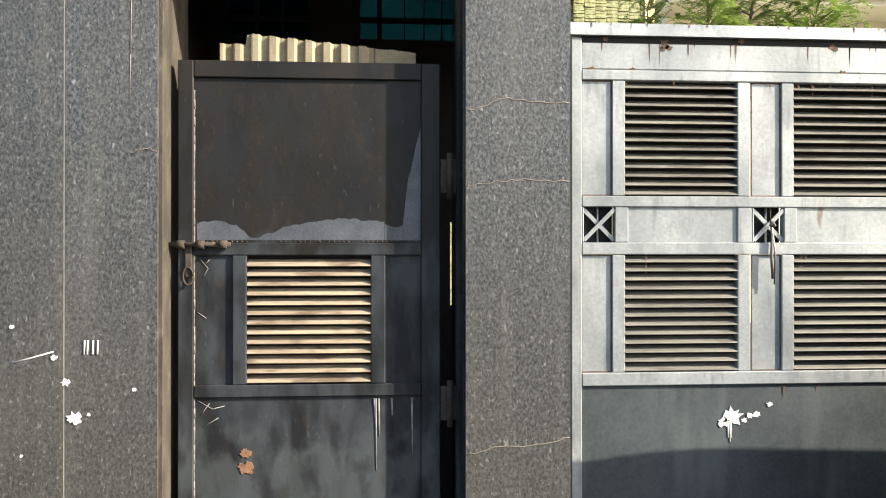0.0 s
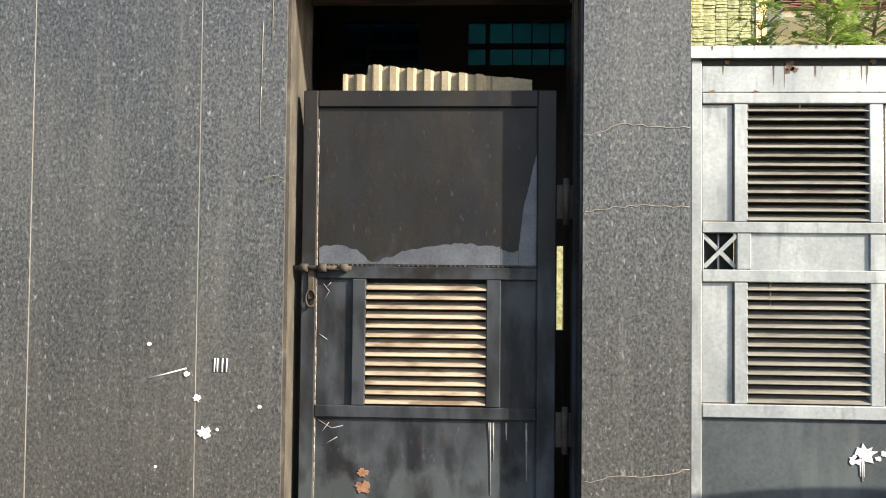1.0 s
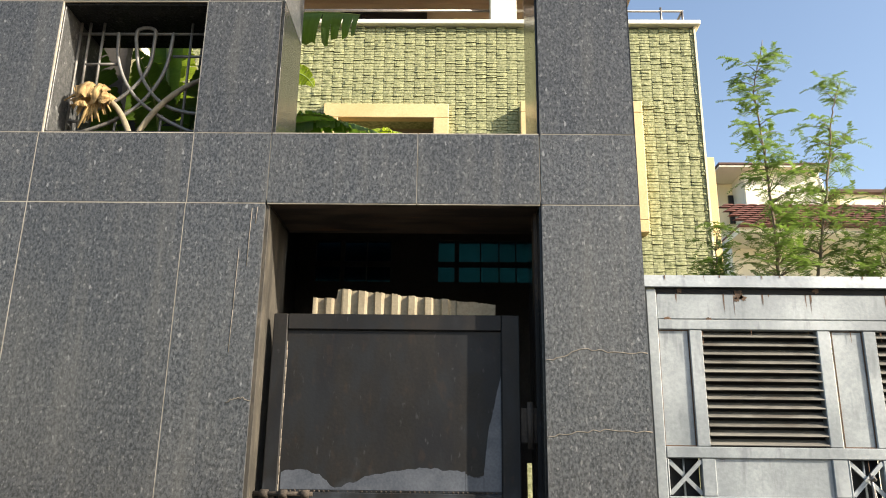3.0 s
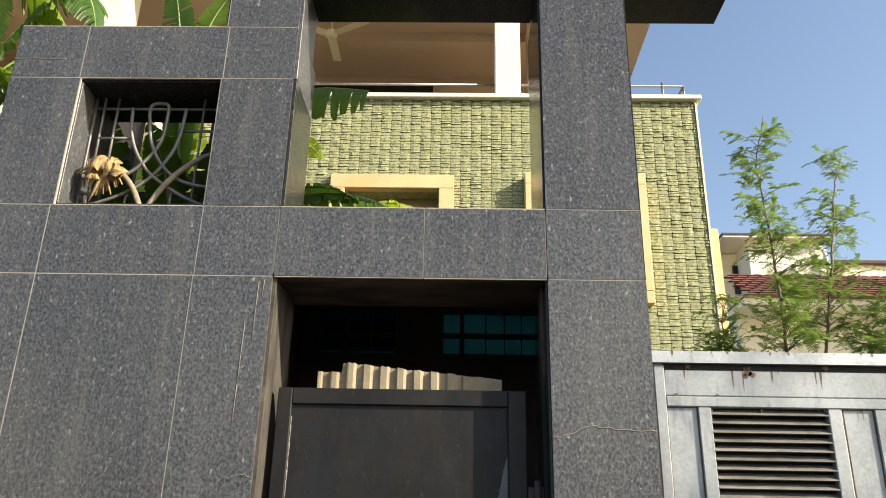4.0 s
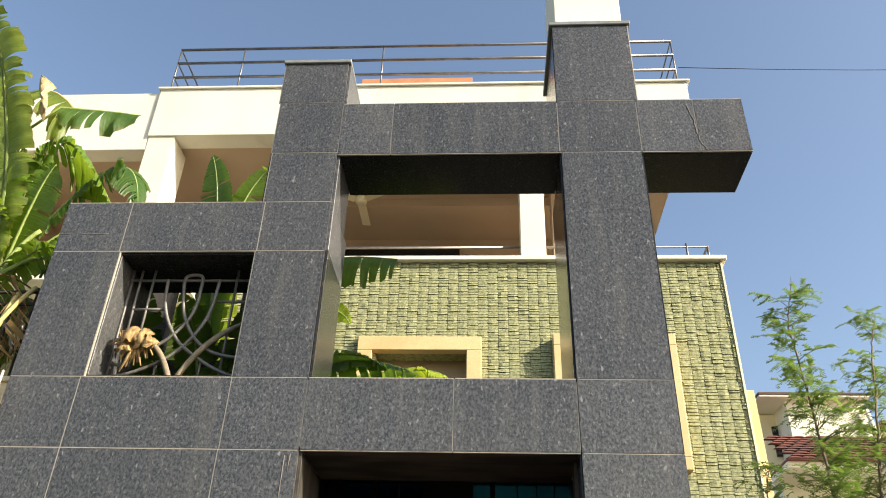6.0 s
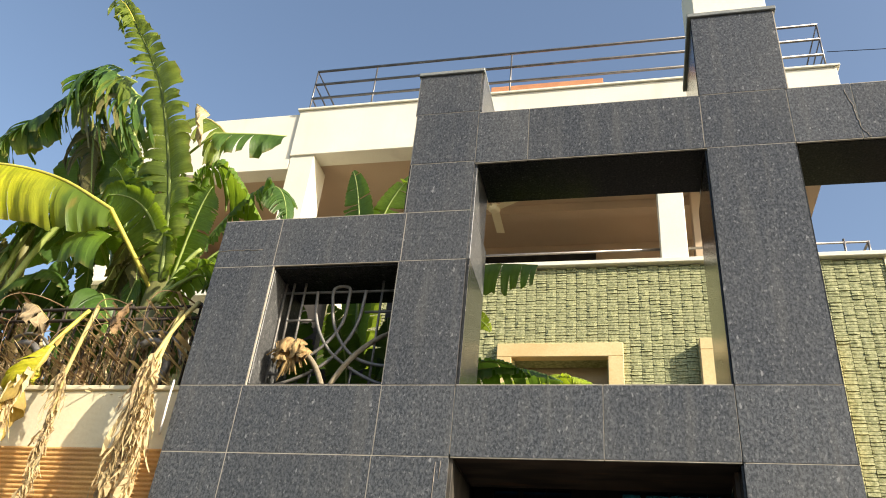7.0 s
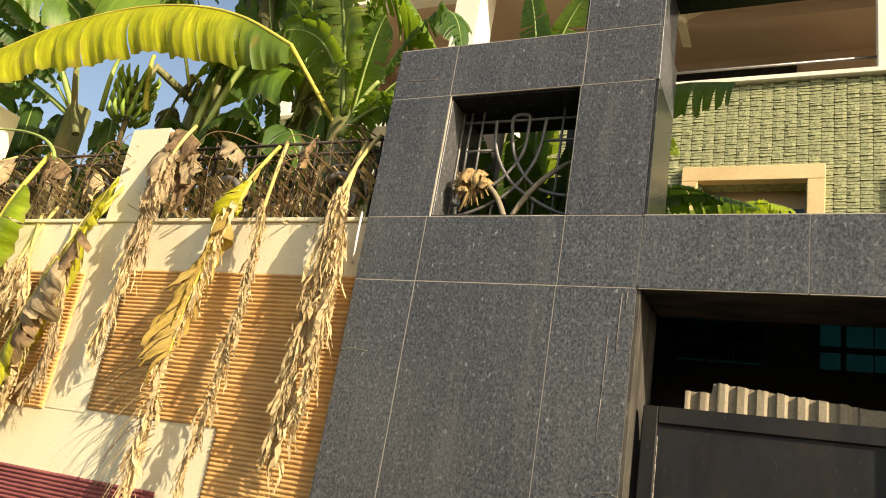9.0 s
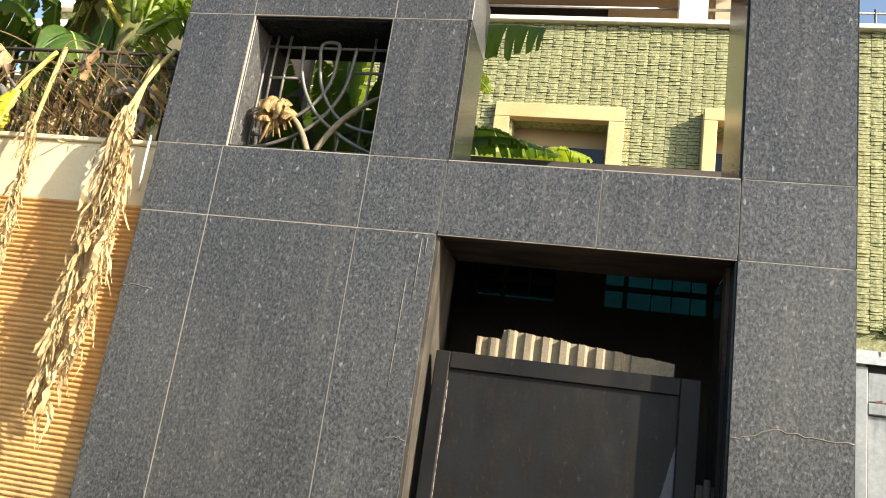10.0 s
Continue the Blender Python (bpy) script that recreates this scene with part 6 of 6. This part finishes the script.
hanging_dry("dead_leaf", ((-3.66, 0.10, 2.98), (-3.30, -0.10, 2.54), (-3.30, -0.06, 1.95)), 0.26, 20, "dry brown banana leaf hanging down the wall", LEAF_BROWN, DRYRIB, 190)
for k, (ctrl, w, way, m) in enumerate((([(-2.80, -0.08, 2.80), (-2.83, -0.09, 2.68), (-2.88, -0.09, 2.56)], 0.22, (1, -0.1, -0.7), LEAF_BROWN), ([(-2.85, -0.08, 2.62), (-2.90, -0.09, 2.50), (-2.95, -0.09, 2.38)], 0.26, (1, -0.1, -0.5), LEAF_BEIGE), ([(-2.95, -0.08, 2.38), (-3.00, -0.09, 2.26), (-3.04, -0.09, 2.14)], 0.26, (1, -0.1, -0.6), LEAF_BROWN), ([(-3.00, -0.08, 2.20), (-3.04, -0.09, 2.10), (-3.06, -0.09, 1.96)], 0.30, (0.8, -0.1, -0.9), LEAF_YELLOW))):
    ob = thing("dead_leaf", ctrl[0], "crumpled piece of a dying leaf on the wall", "dead leaf", "dead banana leaves on the wall")
    hung_leaf(ob, ctrl, w, way, m, 0.6, 980 + k, YELLOWRIB, 0.007, blunt=0.7, crumple=0.022)
rng = random.Random(66)
frond = thing("dead_leaf", (-1.99, -0.05, 2.28), "bare frayed ribs of a dead leaf spread over the wall", "dead leaf", "dead banana leaves on the wall")
for k in range(26):
    u = k / 25
    a = Vector((-1.99 + 0.02 * u, -0.05, 2.28 - 0.5 * u))
    tip = a + Vector((-0.44 + 0.30 * u + rng.uniform(-0.06, 0.06), rng.uniform(-0.03, 0.0), -0.14 - 0.22 * u + rng.uniform(-0.06, 0.06)))
    part("dry_rib", T(curve3(a, a.lerp(tip, 0.5) + Vector((0, -0.02, 0.05 + rng.uniform(-0.02, 0.02))), tip, 8), [0.0032 - 0.0003 * i for i in range(9)], 5), LEAF_DRY if k % 3 else LEAF_BROWN, frond)

wire = thing("loose_wire", (-1.21, 0.03, 2.9), "loose white wire hooked over the compound wall", "wire")
part("loop", T(curve3((-1.215, 0.02, 2.91), (-1.203, 0.0, 2.80), (-1.222, 0.035, 2.68), 10), 0.005, 6), SPLASH, wire)

# withered flower head caught in the granite window
wf = thing("withered_flower", (-0.73, 0.12, 2.95), "withered tan banana flower caught in the window grille", "dead flower")
rng = random.Random(5)
for k in range(44):
    a = rng.uniform(0, 6.28)
    c = Vector((-0.745, 0.105, 3.07))
    o = Vector((math.cos(a), -0.3, math.sin(a) * 1.0)) * rng.uniform(0.025, 0.095)
    part("petal", T([c, c + o * 0.5 + Vector((rng.uniform(-0.012, 0.012), -0.012, rng.uniform(-0.01, 0.02))), c + o + Vector((rng.uniform(-0.02, 0.02), -0.005, rng.uniform(-0.06, -0.02)))], [0.005, rng.uniform(0.006, 0.011), 0.003], 5), LEAF_FLOWER, wf)
for k, (x, z, w) in enumerate(((-0.77, 3.13, 0.10), (-0.72, 3.12, 0.11), (-0.69, 3.08, 0.08), (-0.79, 3.06, 0.07))):
    hung_leaf(wf, [(x - 0.04, 0.10, z), (x, 0.085, z + 0.01), (x + 0.04, 0.09, z - 0.015)], w, (0.1, -0.3, -1), LEAF_FLOWER, 0.4, 300 + k, LEAF_FLOWER, 0.004, blunt=0.6, crumple=0.014)
for pts in ([(-0.74, 0.12, 3.09), (-0.655, 0.115, 3.035), (-0.585, 0.115, 2.90)], [(-0.33, 0.15, 3.19), (-0.47, 0.115, 3.065), (-0.57, 0.115, 2.90)]):
    part("stalk", T(curve3(*pts, 8), [0.008, 0.010, 0.011, 0.012, 0.012, 0.012, 0.012, 0.012, 0.012], 7), STRAW, wf)


# ---- feathery saplings beyond the gate ----
def sapling(stem, label, seed, spread, fronds, low):
    rng = random.Random(seed)
    t = thing("sapling", stem[0], label, "tree", "saplings behind the gate")
    pts = []
    for a, b in zip(stem, stem[1:]):
        for i in range(8):
            pts.append(Vector(a).lerp(Vector(b), i / 8) + Vector((rng.uniform(-0.008, 0.008), rng.uniform(-0.008, 0.008), 0)))
    pts.append(Vector(stem[-1]))
    n = len(pts)
    part("trunk", T(pts, [0.017 * (1 - 0.86 * i / n) for i in range(n)], 7), BARK, t)
    bl, lf = bmesh.new(), bmesh.new()
    for k in range(fronds):
        s = low + (1 - low) * ((k + rng.random()) / fronds) ** 1.5
        if s > 0.72 and rng.random() < (s - 0.55) * 1.9:
            continue
        base = pts[min(n - 1, int(s * n))]
        a = rng.uniform(0, 2 * math.pi)
        ln = spread * (1.15 - 0.75 * s) * rng.uniform(0.6, 1.15)
        out = Vector((math.cos(a), math.sin(a), rng.uniform(0.25, 0.7)))
        tip = base + out.normalized() * ln + Vector((0, 0, -0.10 * ln))
        br = curve3(base, base.lerp(tip, 0.5) + Vector((0, 0, 0.10 * ln)), tip, 6)
        tube(bl, br, [0.0038 * (1 - 0.12 * i) for i in range(7)], 4, False)
        for j in range(2, 7):
            for q in range(2):
                r0 = br[j]
                way = Vector((rng.uniform(-1, 1), rng.uniform(-1, 1), rng.uniform(-0.35, 0.35))).normalized()
                fl = rng.uniform(0.07, 0.13)
                side = way.cross(Vector((0, 0, 1))).normalized()
                for m in range(8):
                    p = r0 + way * fl * (m + 1) / 8 - Vector((0, 0, 0.03 * (m / 8) ** 2))
                    for sg in (-1, 1):
                        e = p + side * sg * rng.uniform(0.013, 0.024) + way * 0.008 + Vector((0, 0, rng.uniform(-0.008, 0.004)))
                        w = way * 0.0052
                        lf.faces.new([lf.verts.new(p - w), lf.verts.new(e - w * 0.6), lf.verts.new(e + w * 0.6), lf.verts.new(p + w)])
    tagged(part("branch", bl, BARK, t), kind="stuff")
    tagged(part("crown", lf, LEAF_FINE, t, keep=1), kind="stuff")
    return t


sapling([(2.95, 2.6, 0.0), (2.94, 2.6, 1.8), (2.93, 2.6, 3.0), (2.93, 2.6, 3.72), (2.89, 2.6, 4.42), (3.0, 2.6, 4.86)], "slender sapling with feathery green leaves", 3, 0.40, 92, 0.40)
sapling([(3.25, 2.8, 0.0), (3.3, 2.8, 1.8), (3.28, 2.8, 3.04), (3.45, 2.8, 3.8), (3.55, 2.8, 4.36), (3.65, 2.8, 4.63)], "slender sapling with thin feathery leaves", 4, 0.40, 66, 0.42)
sapling([(3.75, 2.7, 0.0), (3.7, 2.7, 1.8), (3.72, 2.7, 2.9), (3.8, 2.7, 3.7)], "bushy sapling with feathery green leaves", 5, 0.6, 210, 0.5)
sapling([(2.6, 3.0, 0.0), (2.62, 3.0, 1.8), (2.62, 3.0, 2.9), (2.66, 3.0, 3.45)], "low sapling with feathery green leaves", 6, 0.4, 90, 0.66)

# ---- far neighbour house ----
far = thing("neighbour_house", (9, 15, 0), "white neighbouring house with red tiled roof", "house")
part("wall", B(6.75, 14.0, 14.0, 20.0, 0.0, 7.0), WHITE, far)
part("upper_wall", B(7.25, 8.95, 14.2, 18.0, 7.0, 8.52), WHITE, far)
part("upper_wall", B(6.72, 7.249, 15.0, 18.0, 7.0, 8.5), CREAM, far)
part("roof_slab", B(6.62, 9.0, 13.95, 18.2, 8.521, 8.56), WHITE, far)
part("roof_edge", B(6.60, 9.02, 13.93, 18.2, 8.5605, 8.62, bevel=0.01), ROOFEDGE, far)
part("window", B(7.12, 7.24, 14.95, 14.999, 7.5, 8.2), BLACKGLASS, far)
bm = bmesh.new()
arc_pts = [(0.128 - 0.128 * math.cos(a), 0.03 * math.sin(a)) for a in (math.pi * q / 6 for q in range(7))]
ends = [[bm.verts.new((x, y, z + 0.02 * (y > 0))) for x, z in arc_pts] for y in (0.0, 0.17)]
for q in range(6):
    bm.faces.new((ends[0][q], ends[0][q + 1], ends[1][q + 1], ends[1][q]))
bm.faces.new(ends[0][::-1])
bm.faces.new(ends[1])
roof_tile_mesh = bpy.data.meshes.new("roof_tile")
bm.to_mesh(roof_tile_mesh)
bm.free()
roof_tile_mesh.materials.append(ROOFTILE)
part("roof_deck", B(6.5, 13.4, 12.72, 14.0, 6.72, 6.755), ROOFTILE, far)
for k in range(10):
    y = 12.7 + 0.14 * k
    z = 6.75 + 0.095 * k
    for c in range(26):
        ob = new("roof_tile", roof_tile_mesh)
        ob.parent = far
        ob.location = Vector((6.5 + 0.26 * c + 0.13 * (k % 2), y, z)) - far.location
part("roof_base", B(6.52, 14.1, 12.85, 14.0, 6.60, 6.74), WHITE, far)
part("far_wing", B(9.4, 14.0, 14.3, 18.0, 7.0, 8.0), CREAM, far)
part("far_wing_roof", B(9.2, 14.2, 14.2, 18.2, 8.0, 8.10, bevel=0.02), ROOFEDGE, far)
part("air_conditioner", B(9.55, 10.15, 14.0, 14.29, 7.25, 7.7, bevel=0.02), WHITE, far, "white air conditioner box")
part("drain_pipe", T([(9.1, 14.1, 7.0), (8.9, 14.1, 8.3)], 0.05, 8), WHITE, far, "white pipe")
tagged(part("overhead_cable", T(curve3((3.3, 5.2, 9.75), (12, 7, 11.5), (22, 9, 14.2), 12), 0.005, 6), BACKDARK), "black overhead cable in the sky", "cable")
